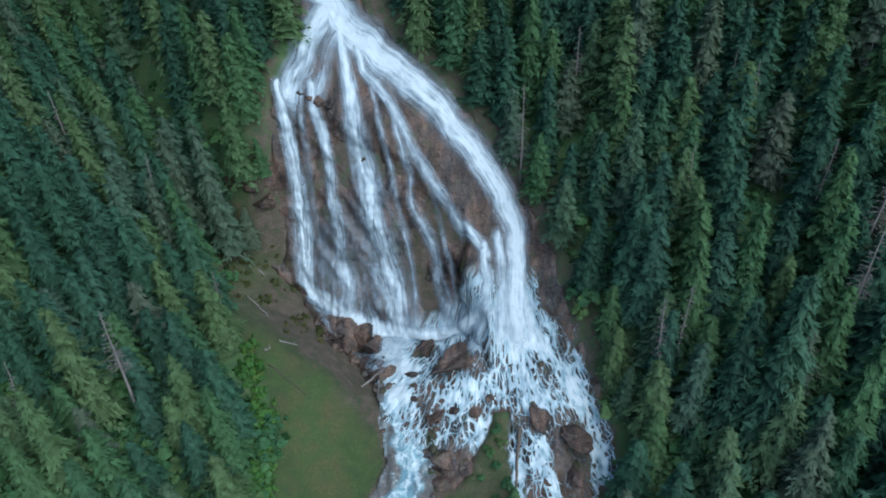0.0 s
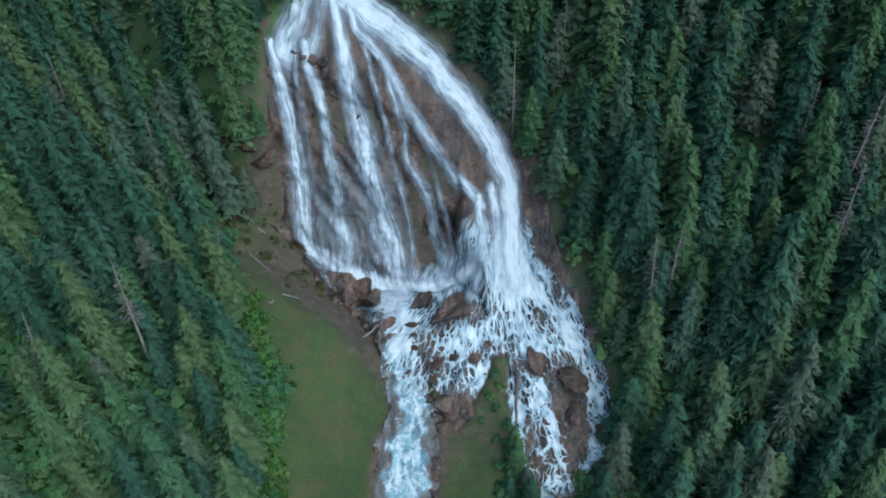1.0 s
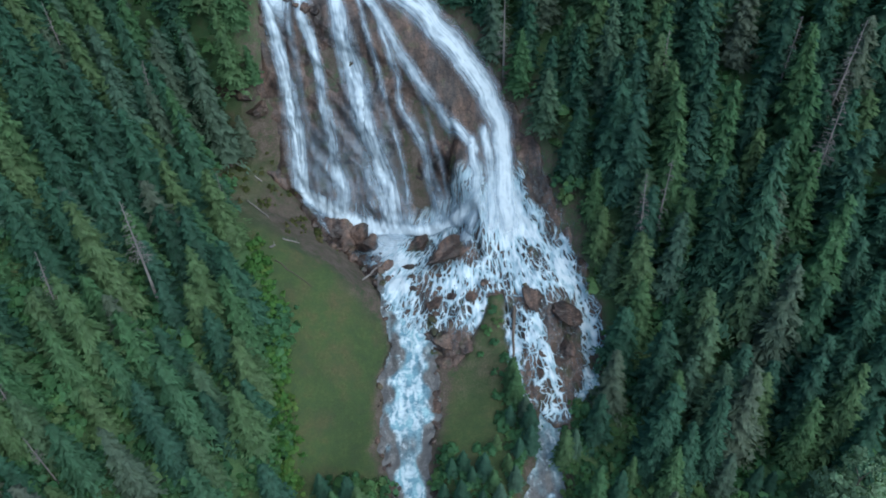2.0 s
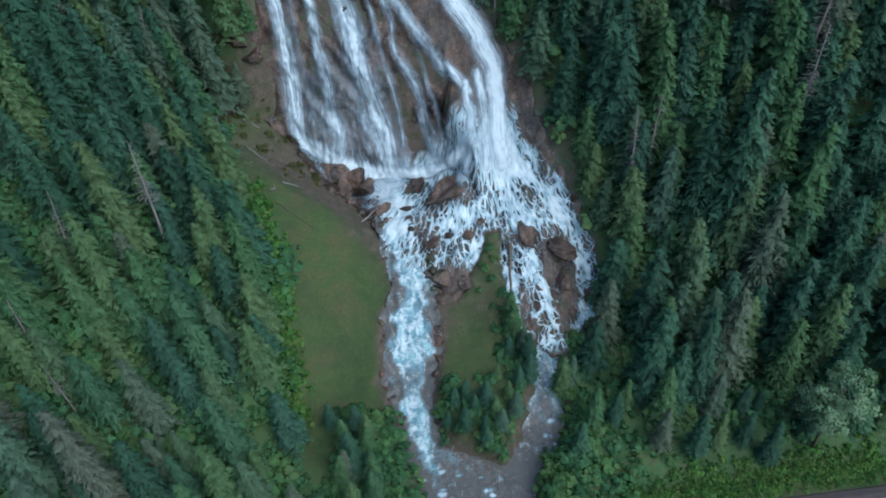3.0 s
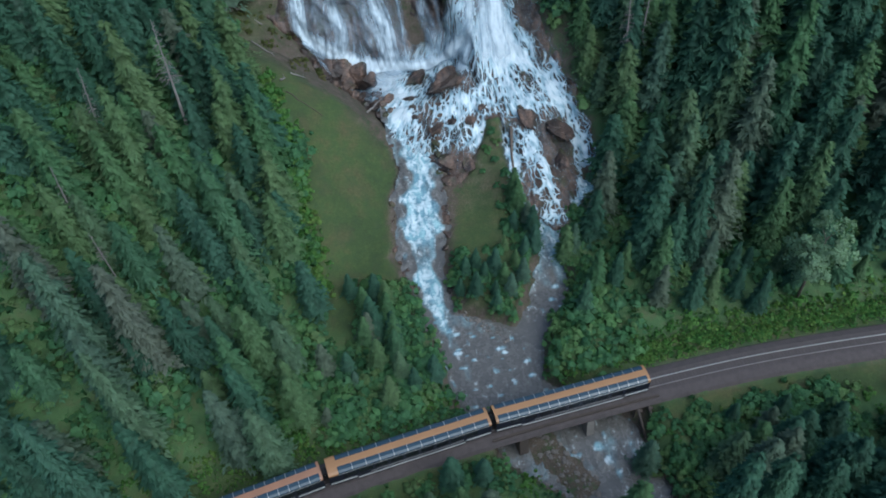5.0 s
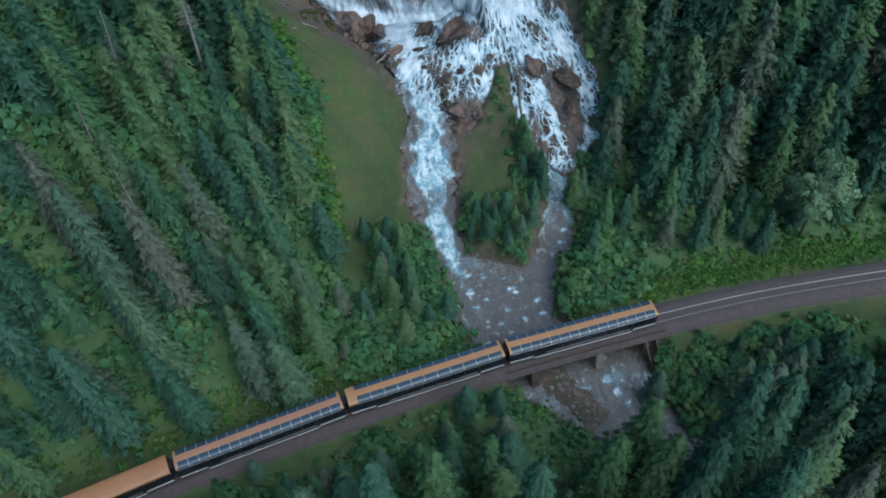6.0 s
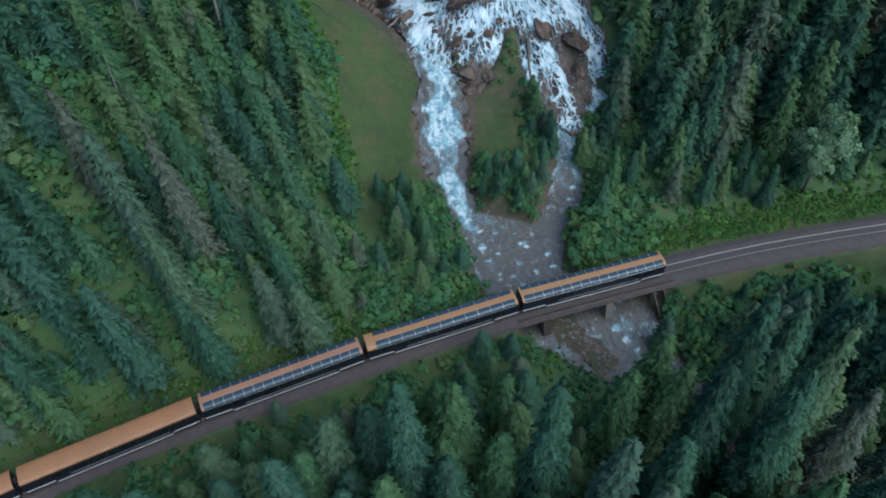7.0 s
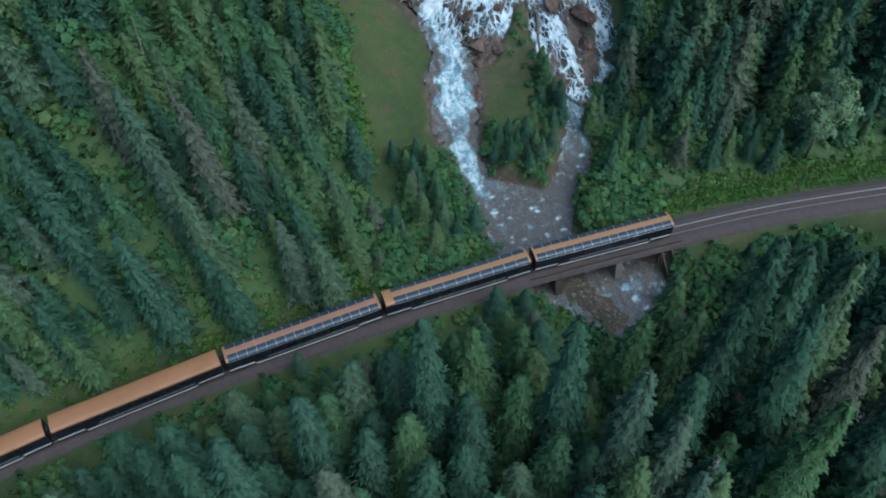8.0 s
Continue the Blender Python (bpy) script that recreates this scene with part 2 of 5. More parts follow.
def ground_material():
    """Grass and moss, forest floor and bare earth, blended by what grows where."""
    mat, n, l, p = material("grass_earth_and_forest_floor")
    big, mid, fine = noise_node(n, l, 0.09, 4), noise_node(n, l, 0.5, 6), noise_node(n, l, 4.0, 8)
    grass = ramp(n, (0.37, (0.031, 0.048, 0.016)), (0.46, (0.041, 0.066, 0.019)), (0.54, (0.052, 0.079, 0.022)), (0.65, (0.074, 0.078, 0.028)))
    l.new(calc(n, l, "ADD", calc(n, l, "MULTIPLY", big.outputs[0], 0.6), calc(n, l, "MULTIPLY", mid.outputs[0], 0.4)), grass.inputs[0])
    speck = ramp(n, (0.30, 0.62), (0.68, 1.25))
    tuft = noise_node(n, l, 1.6, 7)
    l.new(calc(n, l, "MULTIPLY_ADD", fine.outputs[0], 0.5, calc(n, l, "MULTIPLY", tuft.outputs[0], 0.5)), speck.inputs[0])
    bare = ramp(n, (0.50, 0.0), (0.68, 0.50))
    l.new(noise_node(n, l, 0.17, 6).outputs[0], bare.inputs[0])
    grass = mix(n, l, bare.outputs[0], grass.outputs[0], (0.085, 0.066, 0.034)).node
    green = mix(n, l, 1.0, grass.outputs[2], speck.outputs[0], "MULTIPLY")
    floor = ramp(n, (0.30, (0.042, 0.078, 0.030)), (0.50, (0.060, 0.118, 0.040)), (0.70, (0.080, 0.105, 0.044)))
    l.new(mid.outputs[0], floor.inputs[0])
    earth = ramp(n, (0.3, (0.040, 0.032, 0.022)), (0.5, (0.078, 0.060, 0.045)), (0.7, (0.140, 0.114, 0.092)))
    l.new(calc(n, l, "ADD", calc(n, l, "MULTIPLY", mid.outputs[0], 0.5), calc(n, l, "MULTIPLY", fine.outputs[0], 0.5)), earth.inputs[0])
    wander = calc(n, l, "MULTIPLY_ADD", calc(n, l, "ADD", mid.outputs[0], tuft.outputs[0]), 1.0, -1.0)
    gr = calc(n, l, "ADD", attr(n, "meadow").outputs["Fac"], wander, clamp=True)
    col = mix(n, l, gr, floor.outputs[0], green)
    ea = calc(n, l, "ADD", attr(n, "earth").outputs["Fac"], calc(n, l, "MULTIPLY", wander, calc(n, l, "MULTIPLY", attr(n, "earth").outputs["Fac"], 2.6)), clamp=True)
    col = mix(n, l, ea, col, earth.outputs[0])
    l.new(col, p.inputs["Base Color"])
    p.inputs["Roughness"].default_value = 0.95
    bump(n, l, calc(n, l, "ADD", fine.outputs[0], mid.outputs[0]), 0.6, 0.25, p)
    return mat


def veil_material():
    """Falling water: soft streaks drawn out down the fall, thin enough in places to see the rock."""
    mat, n, l, p = material("falling_white_water")
    flow = attr(n, "flow").outputs["Vector"]
    broad = noise_node(n, l, 1.0, 3, flow, (0.60, 0.05, 1.0))
    fine = noise_node(n, l, 1.0, 6, flow, (2.6, 0.10, 1.0))
    puff = noise_node(n, l, 1.0, 6, flow, (0.9, 0.30, 1.0))
    f = calc(n, l, "MULTIPLY_ADD", broad.outputs[0], 0.28, calc(n, l, "MULTIPLY_ADD", fine.outputs[0], 0.34, calc(n, l, "MULTIPLY", puff.outputs[0], 0.38)))
    amount = attr(n, "thick").outputs["Fac"]
    f = calc(n, l, "MULTIPLY_ADD", calc(n, l, "SUBTRACT", f, 0.5), calc(n, l, "MULTIPLY_ADD", amount, 2.3, 0.6), amount)
    cover = ramp(n, (0.08, 0.0), (0.34, 0.20), (0.58, 0.52), (0.92, 0.96))
    l.new(f, cover.inputs[0])
    tone = ramp(n, (0.15, (0.25, 0.32, 0.40)), (0.60, (0.38, 0.47, 0.55)), (1.0, (0.55, 0.62, 0.67)))
    l.new(f, tone.inputs[0])
    l.new(tone.outputs[0], p.inputs["Base Color"])
    p.inputs["Roughness"].default_value = 0.5
    l.new(calc(n, l, "MULTIPLY", cover.outputs[0], attr(n, "edge").outputs["Fac"]), p.inputs["Alpha"])
    bump(n, l, f, 0.3, 0.25, p)
    return mat


def cascade_material():
    """Water broken over boulders: a web of white threads with wet rock showing in the gaps."""
    mat, n, l, p = material("cascading_white_water")
    flow = attr(n, "flow").outputs["Vector"]
    warp = noise_node(n, l, 1.0, 3, flow, (0.45, 0.30, 1.0))
    body = noise_node(n, l, 1.0, 4, flow, (0.30, 0.13, 1.0))
    streak = noise_node(n, l, 1.0, 6, flow, (2.0, 0.50, 1.0))
    thick = calc(n, l, "ADD", attr(n, "thick").outputs["Fac"], calc(n, l, "MULTIPLY_ADD", body.outputs[0], 0.9, -0.45))
    thick = calc(n, l, "ADD", thick, calc(n, l, "MULTIPLY_ADD", streak.outputs[0], 0.6, -0.30))
    width = ramp(n, (0.24, 0.0), (0.42, 0.06), (0.64, 0.14), (0.86, 0.28), (1.06, 0.8))
    l.new(thick, width.inputs[0])
    best = None
    for scale in ((1.05, 0.30, 1.0), (2.2, 0.58, 1.0)):
        put = n.new("ShaderNodeVectorMath")
        put.operation = "MULTIPLY_ADD"
        l.new(flow, put.inputs[0])
        put.inputs[1].default_value = scale
        wob = n.new("ShaderNodeVectorMath")
        wob.operation = "SCALE"
        wob.inputs["Scale"].default_value = 1.6
        l.new(warp.outputs["Color"], wob.inputs[0])
        l.new(wob.outputs[0], put.inputs[2])
        cell = n.new("ShaderNodeTexVoronoi")
        cell.voronoi_dimensions = "2D"
        cell.feature = "DISTANCE_TO_EDGE"
        cell.inputs["Scale"].default_value = 1.0
        l.new(put.outputs[0], cell.inputs["Vector"])
        room = calc(n, l, "SUBTRACT", width.outputs[0], calc(n, l, "MULTIPLY", cell.outputs["Distance"], 1.0 if best is None else 1.5))
        best = room if best is None else calc(n, l, "MAXIMUM", best, room)
    cover = calc(n, l, "MULTIPLY_ADD", best, 7.0, 0.30, clamp=True)
    strand = noise_node(n, l, 1.0, 5, flow, (1.5, 0.16, 1.0))
    strand.inputs["Distortion"].default_value = 0.5
    more = calc(n, l, "MULTIPLY_ADD", thick, 0.50, calc(n, l, "SUBTRACT", strand.outputs[0], 0.84))
    cover = calc(n, l, "MAXIMUM", cover, calc(n, l, "MULTIPLY", more, 9.0, clamp=True))
    f = calc(n, l, "MULTIPLY_ADD", streak.outputs[0], 1.0, calc(n, l, "MULTIPLY_ADD", best, 0.4, -0.08))
    tone = ramp(n, (0.26, (0.22, 0.34, 0.40)), (0.44, (0.39, 0.51, 0.57)), (0.66, (0.62, 0.69, 0.73)))
    l.new(f, tone.inputs[0])
    l.new(tone.outputs[0], p.inputs["Base Color"])
    p.inputs["Roughness"].default_value = 0.4
    l.new(calc(n, l, "MULTIPLY", cover, attr(n, "edge").outputs["Fac"]), p.inputs["Alpha"])
    bump(n, l, f, 0.5, 0.3, p)
    return mat


def river_material():
    """Grey-brown shallow water with blue-green rapids and white crests."""
    mat, n, l, p = material("shallow_river_water")
    flow = attr(n, "flow").outputs["Vector"]
    thick = attr(n, "thick").outputs["Fac"]
    run = noise_node(n, l, 1.0, 4, flow, (0.55, 0.20, 1.0))
    foam = noise_node(n, l, 1.0, 6, flow, (0.95, 0.62, 1.0))
    foam.inputs["Distortion"].default_value = 0.7
    ripple = noise_node(n, l, 1.0, 5, flow, (1.6, 2.2, 1.0))
    bed = ramp(n, (0.30, (0.086, 0.082, 0.078)), (0.50, (0.112, 0.107, 0.101)), (0.70, (0.136, 0.129, 0.121)))
    l.new(calc(n, l, "MULTIPLY_ADD", ripple.outputs[0], 0.45, calc(n, l, "MULTIPLY", noise_node(n, l, 0.45, 5).outputs[0], 0.55)), bed.inputs[0])
    teal = ramp(n, (0.32, (0.095, 0.175, 0.225)), (0.50, (0.17, 0.30, 0.36)), (0.68, (0.33, 0.51, 0.54)))
    l.new(calc(n, l, "MULTIPLY_ADD", ripple.outputs[0], 0.35, calc(n, l, "MULTIPLY", run.outputs[0], 0.65)), teal.inputs[0])
    deep = calc(n, l, "ADD", thick, calc(n, l, "MULTIPLY_ADD", run.outputs[0], 0.5, -0.25))
    blue = ramp(n, (0.20, 0.0), (0.58, 1.0))
    l.new(deep, blue.inputs[0])
    col = mix(n, l, blue.outputs[0], bed.outputs[0], teal.outputs[0])
    f = calc(n, l, "MULTIPLY_ADD", thick, 0.30, calc(n, l, "MULTIPLY_ADD", foam.outputs[0], 0.75, calc(n, l, "MULTIPLY", ripple.outputs[0], 0.25)))
    white = ramp(n, (0.64, 0.0), (0.74, 0.50), (0.90, 1.0))
    l.new(f, white.inputs[0])
    col = mix(n, l, white.outputs[0], col, (0.66, 0.73, 0.76))
    l.new(col, p.inputs["Base Color"])
    gloss = ramp(n, (0.5, 0.22), (0.7, 0.5))
    l.new(f, gloss.inputs[0])
    l.new(gloss.outputs[0], p.inputs["Roughness"])
    bump(n, l, calc(n, l, "ADD", f, calc(n, l, "MULTIPLY", ripple.outputs[0], 0.2)), 0.3, 0.3, p)
    return mat


def foliage_material(name, stops, gloss=0.6, low=0.80, gain=0.44):
    """Needles or leaves: one tone a tree out of the stops, paler where tip is high: painted light and shade."""
    mat, n, l, p = material(name)
    pick = calc(n, l, "FRACT", calc(n, l, "ADD", attr(n, "tint").outputs["Fac"], n.new("ShaderNodeObjectInfo").outputs["Random"]))
    tone = ramp(n, *stops)
    l.new(pick, tone.inputs[0])
    # painted shading: tip darkens inner needles and brightens leaves that face up
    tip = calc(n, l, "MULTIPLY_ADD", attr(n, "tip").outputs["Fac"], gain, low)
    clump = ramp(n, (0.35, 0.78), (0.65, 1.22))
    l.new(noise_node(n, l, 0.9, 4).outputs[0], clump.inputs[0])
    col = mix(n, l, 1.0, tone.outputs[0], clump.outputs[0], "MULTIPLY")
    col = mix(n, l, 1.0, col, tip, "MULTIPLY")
    l.new(col, p.inputs["Base Color"])
    p.inputs["Roughness"].default_value = gloss
    p.inputs["Specular IOR Level"].default_value = 0.2
    thin, both = n.new("ShaderNodeBsdfTranslucent"), n.new("ShaderNodeMixShader")
    l.new(mix(n, l, 1.0, col, (1.0, 1.15, 0.75), "MULTIPLY"), thin.inputs["Color"])
    both.inputs[0].default_value = 0.42
    l.new(p.outputs[0], both.inputs[1])
    l.new(thin.outputs[0], both.inputs[2])
    l.new(both.outputs[0], n["Material Output"].inputs["Surface"])
    return mat


ROCK, DRY_ROCK = rock_material("wet_brown_rock", 0.72), rock_material("drier_brown_rock", 0.78)
GROUND, RIVER = ground_material(), river_material()
FALLS, CASCADE = veil_material(), cascade_material()
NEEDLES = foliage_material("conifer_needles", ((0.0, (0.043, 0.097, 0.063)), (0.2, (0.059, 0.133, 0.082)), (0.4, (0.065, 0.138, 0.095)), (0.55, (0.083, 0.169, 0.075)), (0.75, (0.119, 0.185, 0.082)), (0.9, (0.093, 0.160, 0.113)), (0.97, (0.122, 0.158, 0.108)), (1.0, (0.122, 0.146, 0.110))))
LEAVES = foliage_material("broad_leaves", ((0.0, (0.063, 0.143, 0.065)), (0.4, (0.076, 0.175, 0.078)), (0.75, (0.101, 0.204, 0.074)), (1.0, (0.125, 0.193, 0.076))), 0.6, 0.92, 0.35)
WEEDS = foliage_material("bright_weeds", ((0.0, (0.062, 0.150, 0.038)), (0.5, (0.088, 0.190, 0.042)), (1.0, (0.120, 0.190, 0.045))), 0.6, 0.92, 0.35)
OCHRE = plain("dull_ochre_coach_paint", (0.36, 0.178, 0.085), 0.5, 0, 0.22, 1.2)
MOSS = foliage_material("olive_moss", ((0.0, (0.080, 0.092, 0.032)), (0.5, (0.095, 0.115, 0.036)), (1.0, (0.120, 0.112, 0.048))), 0.8, 0.92, 0.25)
PALE_LEAVES = foliage_material("pale_grey_green_leaves", ((0.0, (0.165, 0.255, 0.150)), (1.0, (0.185, 0.275, 0.165))))
BARK = plain("grey_brown_bark", (0.16, 0.125, 0.10), 0.9, 0, 0.5, 2)
DEADWOOD = plain("bleached_dead_wood", (0.27, 0.245, 0.23), 0.85, 0, 0.4, 2)
BALLAST = plain("grey_brown_ballast", (0.094, 0.077, 0.076), 0.95, 0, 0.45, 4)
DUSTY = plain("dusty_grey_timber", (0.078, 0.064, 0.060), 0.95, 0, 0.4, 3)
DULL_STEEL = plain("darker_rail_steel", (0.30, 0.27, 0.27), 0.6, 0.4, 0.3, 3)
STEEL = plain("worn_rail_steel", (0.60, 0.58, 0.56), 0.42, 0.6, 0.2, 3)
TIMBER = plain("tarred_timber", (0.085, 0.066, 0.055), 0.85, 0, 0.45, 2)
CONCRETE = plain("stained_concrete", (0.24, 0.22, 0.20), 0.9, 0, 0.35, 1)
GOLD = plain("gold_coach_paint", (0.385, 0.205, 0.094), 0.42, 0, 0.18, 1.2)
COPPER = plain("dull_copper_coach_paint", (0.365, 0.188, 0.112), 0.5, 0, 0.2, 1.2)
NAVY = plain("navy_coach_paint", (0.012, 0.016, 0.030), 0.3, 0, 0.3, 2)
WHITE = plain("off_white_paint", (0.66, 0.66, 0.65), 0.5, 0, 0.2, 2)
RIB = plain("dulled_aluminium_rib", (0.42, 0.43, 0.44), 0.45, 0.3, 0.25, 2)
IRON = plain("black_underframe_iron", (0.025, 0.024, 0.024), 0.75, 0.2, 0.3, 3)
GLASS, gn, gl, gp = material("tinted_dome_glass")
gp.inputs["Base Color"].default_value = (0.035, 0.060, 0.085, 1)
gp.inputs["Roughness"].default_value = 0.16
gp.inputs["Specular IOR Level"].default_value = 0.5

SMOKED = plain("smoked_side_glass", (0.010, 0.013, 0.018), 0.25, 0, 0.2, 2)
PEBBLE = plain("pale_river_stone", (0.19, 0.168, 0.152), 0.85, 0, 0.5, 2)

# ---- the ground, one sheet out to the horizon ----
def spread(lo, hi, d, far, grow=1.13):
    """Even steps from lo to hi, then ever wider ones out to far on both sides."""
    mid, out, s = np.arange(lo, hi + d / 2, d), [], d
    while sum(out) < far:
        s *= grow
        out.append(s)
    run = np.cumsum(out)
    return np.concatenate([lo - run[::-1], mid, mid[-1] + run])


def build_ground():
    xs, ys = spread(-72, 78, 0.85, 2600), spread(-30, 168, 0.85, 2600)
    X, Y = np.meshgrid(xs, ys)
    Z = land(X, Y)
    far = np.maximum(np.hypot(X, Y - 60) - 260, 0)
    Z = np.where(Y > 168, np.minimum(Z, 75 + 0.35 * (Y - 168)), Z)
    Z = np.clip(Z + 12 * grain(X * 0.004, Y * 0.004, 2) * np.minimum(far / 300, 1), -30, 420)
    rock = on_rock(X, Y)
    Z = Z - 1.6 * rock * step(84, 92, Y)
    edge_x = np.interp(Y, (54, 60, 68, 71, 78, 88, 96, 103, 114, 122, 131), (-23, -23, -23, -23.5, -25, -25.5, -26, -30, -35, -39, -41))
    meadow = step(-1.5, 1.5, X - edge_x) * step(52, 58, Y) * (1 - step(130, 136, Y)) * (1 - step(0, 3, X - np.interp(Y, STREAM_Y, STREAM_R)))
    isle = step(0, 1.5, X - np.interp(Y, STREAM_Y, STREAM_R)) * step(0, 1.5, np.interp(Y, BRANCH_Y, BRANCH_L) - X) * step(55, 58, Y) * (1 - step(96, 99, Y))
    side = np.abs(Y - rail_y(X))
    verge = (1 - step(7, 11, side)) * step(2.8, 4.0, side)
    green = np.clip(meadow + isle + verge, 0, 1)
    off = off_stream(X, Y)
    earth = (1 - step(1.2, 2.8, off)) * (Y < 112) + 0.28 * step(104, 113, Y) * meadow * step(-30, -21, X) + 0.36 * step(104, 113, Y) * meadow
    earth += step(76, 80, Y) * step(95, 90, Y) * step(0, 1, X - np.interp(Y, STREAM_Y, STREAM_R)) * step(1.0, -1.0, X - np.interp(Y, (74, 80.6, 85, 89, 93), (0.4, 3.0, 4.6, 7.6, 10)))
    earth += 0.26 * isle * step(78, 84, Y) + 0.05 * isle
    run = np.clip(((X + 25) * 16 - (Y - 120) * 16) / 512, 0, 1)
    earth += 0.95 * step(8.0, 3.5, np.hypot(X + 25 - 16 * run, Y - 120 + 16 * run) + 1.5 * grain(X * 0.4, Y * 0.4, 17.0))
    earth += 0.65 * step(-34, -31, X) * step(-26, -28, X) * step(127, 131, Y) * step(166, 160, Y)
    earth += 0.7 * step(9, 4, np.abs(X - fall_right(Y) - 2)) * step(98, 104, Y) * step(166, 160, Y)
    earth = np.clip(np.maximum(earth, rock) + (1 - step(2.6, 3.8, side)), 0, 1)
    me = mesh_from("ground", np.stack([X, Y, Z], -1).reshape(-1, 3), grid_faces(*X.shape), {"meadow": green.ravel(), "earth": earth.ravel()})
    me.materials.append(GROUND)
    return tagged(new("ground", me), "grassy and wooded valley slopes with bare earth banks", "ground", kind="structure")


build_ground()


def rock_surface(x, y):
    """Points and normals of the bare rock: the slopes pushed in and out along their normals."""
    e = 0.15
    z = hill(x, y)
    gx, gy = (hill(x + e, y) - z) / e, (hill(x, y + e) - z) / e
    nrm = np.stack([-gx, -gy, np.ones_like(z)], -1)
    nrm /= np.linalg.norm(nrm, axis=-1, keepdims=True)
    bed = 0.85 * x + 0.75 * z
    d = 1.1 * rough(x * 0.11, y * 0.11, z * 0.11, 3) + 0.45 * (1 - 2 * np.abs(grain(bed * 0.33, x * 0.07, y * 0.1)))
    d = d + 0.3 * np.round(2 * grain(x * 0.45, y * 0.45, z * 0.3)) * 0.5 + 0.22 * rough(x * 1.1, y * 1.1, z * 0.9, 3)
    steep = step(0.75, 0.35, nrm[..., 2])
    d = d * (0.55 + 0.6 * steep) - 0.2
    return np.stack([x, y, z], -1) + nrm * d[..., None], nrm


def build_cliff():
    xs = np.arange(-38, 35, 0.33)
    ys = np.concatenate([np.arange(72, 113, 0.36), np.arange(113, 143, 0.16), np.arange(143, 164, 0.4)])
    X, Y = np.meshgrid(xs, ys)
    P, N = rock_surface(X, Y)
    P[..., 2] -= 2.2 * (1 - on_rock(X, Y))
    me = mesh_from("cliff", P.reshape(-1, 3), grid_faces(*X.shape))
    me.materials.append(ROCK)
    return tagged(new("cliff", me), "wet red-brown layered rock face and boulder fan", "cliff", kind="structure")


build_cliff()


# ---- the water ----
# standing waves in the shallows: x, y, radius
CRESTS = ((-3.4, 54.3, 1.1), (-3.2, 60.0, 0.8), (-0.3, 55.5, 0.9), (2.6, 54.6, 0.7), (-0.8, 51.6, 1.0), (1.9, 49.8, 0.7), (6.6, 51.4, 0.9), (7.4, 50.5, 0.8), (10.9, 48.2, 0.8), (11.3, 45.4, 1.0), (19.3, 62.7, 1.0),
          (18.2, 60.2, 1.0), (14.1, 56.3, 0.7), (16.0, 56.1, 0.6), (3.9, 44.3, 0.6), (11.4, 53.2, 0.6), (7.7, 46.8, 0.4), (-4.3, 63.6, 0.9), (19.0, 31.0, 1.0), (20.2, 28.6, 0.9), (21.4, 26.2, 0.8))


def build_river():
    xs, ys = np.arange(-14, 60, 0.3), np.concatenate([np.arange(-30, 40, 0.6), np.arange(40, 110, 0.3)])
    X, Y = np.meshgrid(xs, ys)
    fall = np.clip((river_z(Y + 1.5) - river_z(Y - 1.5)) / 3, 0, 0.4)
    wild = np.clip((fall - 0.10) / 0.16, 0, 1)
    wave = 0.12 * rough(X * 0.8, Y * 0.6, 4.0, 3) * (0.3 + wild) + 0.42 * wild * np.abs(grain(X * 0.55, Y * 0.35, 9.0))
    Z = river_z(Y) + wave - 0.1
    keep = (off_stream(X, Y) < 1.6)
    faces = grid_faces(*X.shape)
    faces = faces[keep.ravel()[faces].all(1)]
    branch = (X > np.interp(Y, STREAM_Y, STREAM_R) + 3) & (Y > 57)
    thick = 0.06 + 0.58 * wild * np.where(branch, 0.55, 1.0)
    thick += 0.30 * step(2.0, 0.3, np.abs(X - np.interp(Y, (24, 34, 45, 52, 58, 62), (22, 19, 2, -1, -2.7, -3.4)))) * (Y < 62) * (0.35 + 0.65 * step(50, 55, Y))
    thick += 0.16 * step(54, 58, Y) * step(70, 66, Y) * ~branch + 0.14 * step(64, 70, Y) * branch
    thick += 0.12 * grain(X * 0.22, Y * 0.22, 6.0)
    room = np.minimum(X - np.interp(Y, STREAM_Y, STREAM_L), np.interp(Y, STREAM_Y, STREAM_R) - X)
    rim = step(1.7, 0.2, room + 1.2 * grain(X * 0.5, Y * 0.4, 14.0)) * (Y > 50) * ~branch
    thick = thick + 0.10 * step(76, 90, Y) - 0.48 * rim * step(110, 100, Y)
    thick = thick + 0.40 * step(0.45, 0.85, grain(X * 0.9 + 0.2 * Y, Y * 1.3, 40.0)) * step(62, 58, Y) * step(26, 32, Y)
    for cx, cy, r in CRESTS:
        thick = thick + 0.68 * np.exp(-((X - cx) ** 2 + 3.0 * (Y - cy + 0.25 * (X - cx) ** 2) ** 2) / (r * r * 0.46))
    flow = np.stack([X, Y, 0 * X], -1)
    me = mesh_from("river", np.stack([X, Y, Z], -1).reshape(-1, 3), faces, {"flow": flow.reshape(-1, 3), "thick": thick.ravel()})
    me.materials.append(RIVER)
    return tagged(new("river", me), "shallow grey-brown river with white rapids", "river", kind="structure")


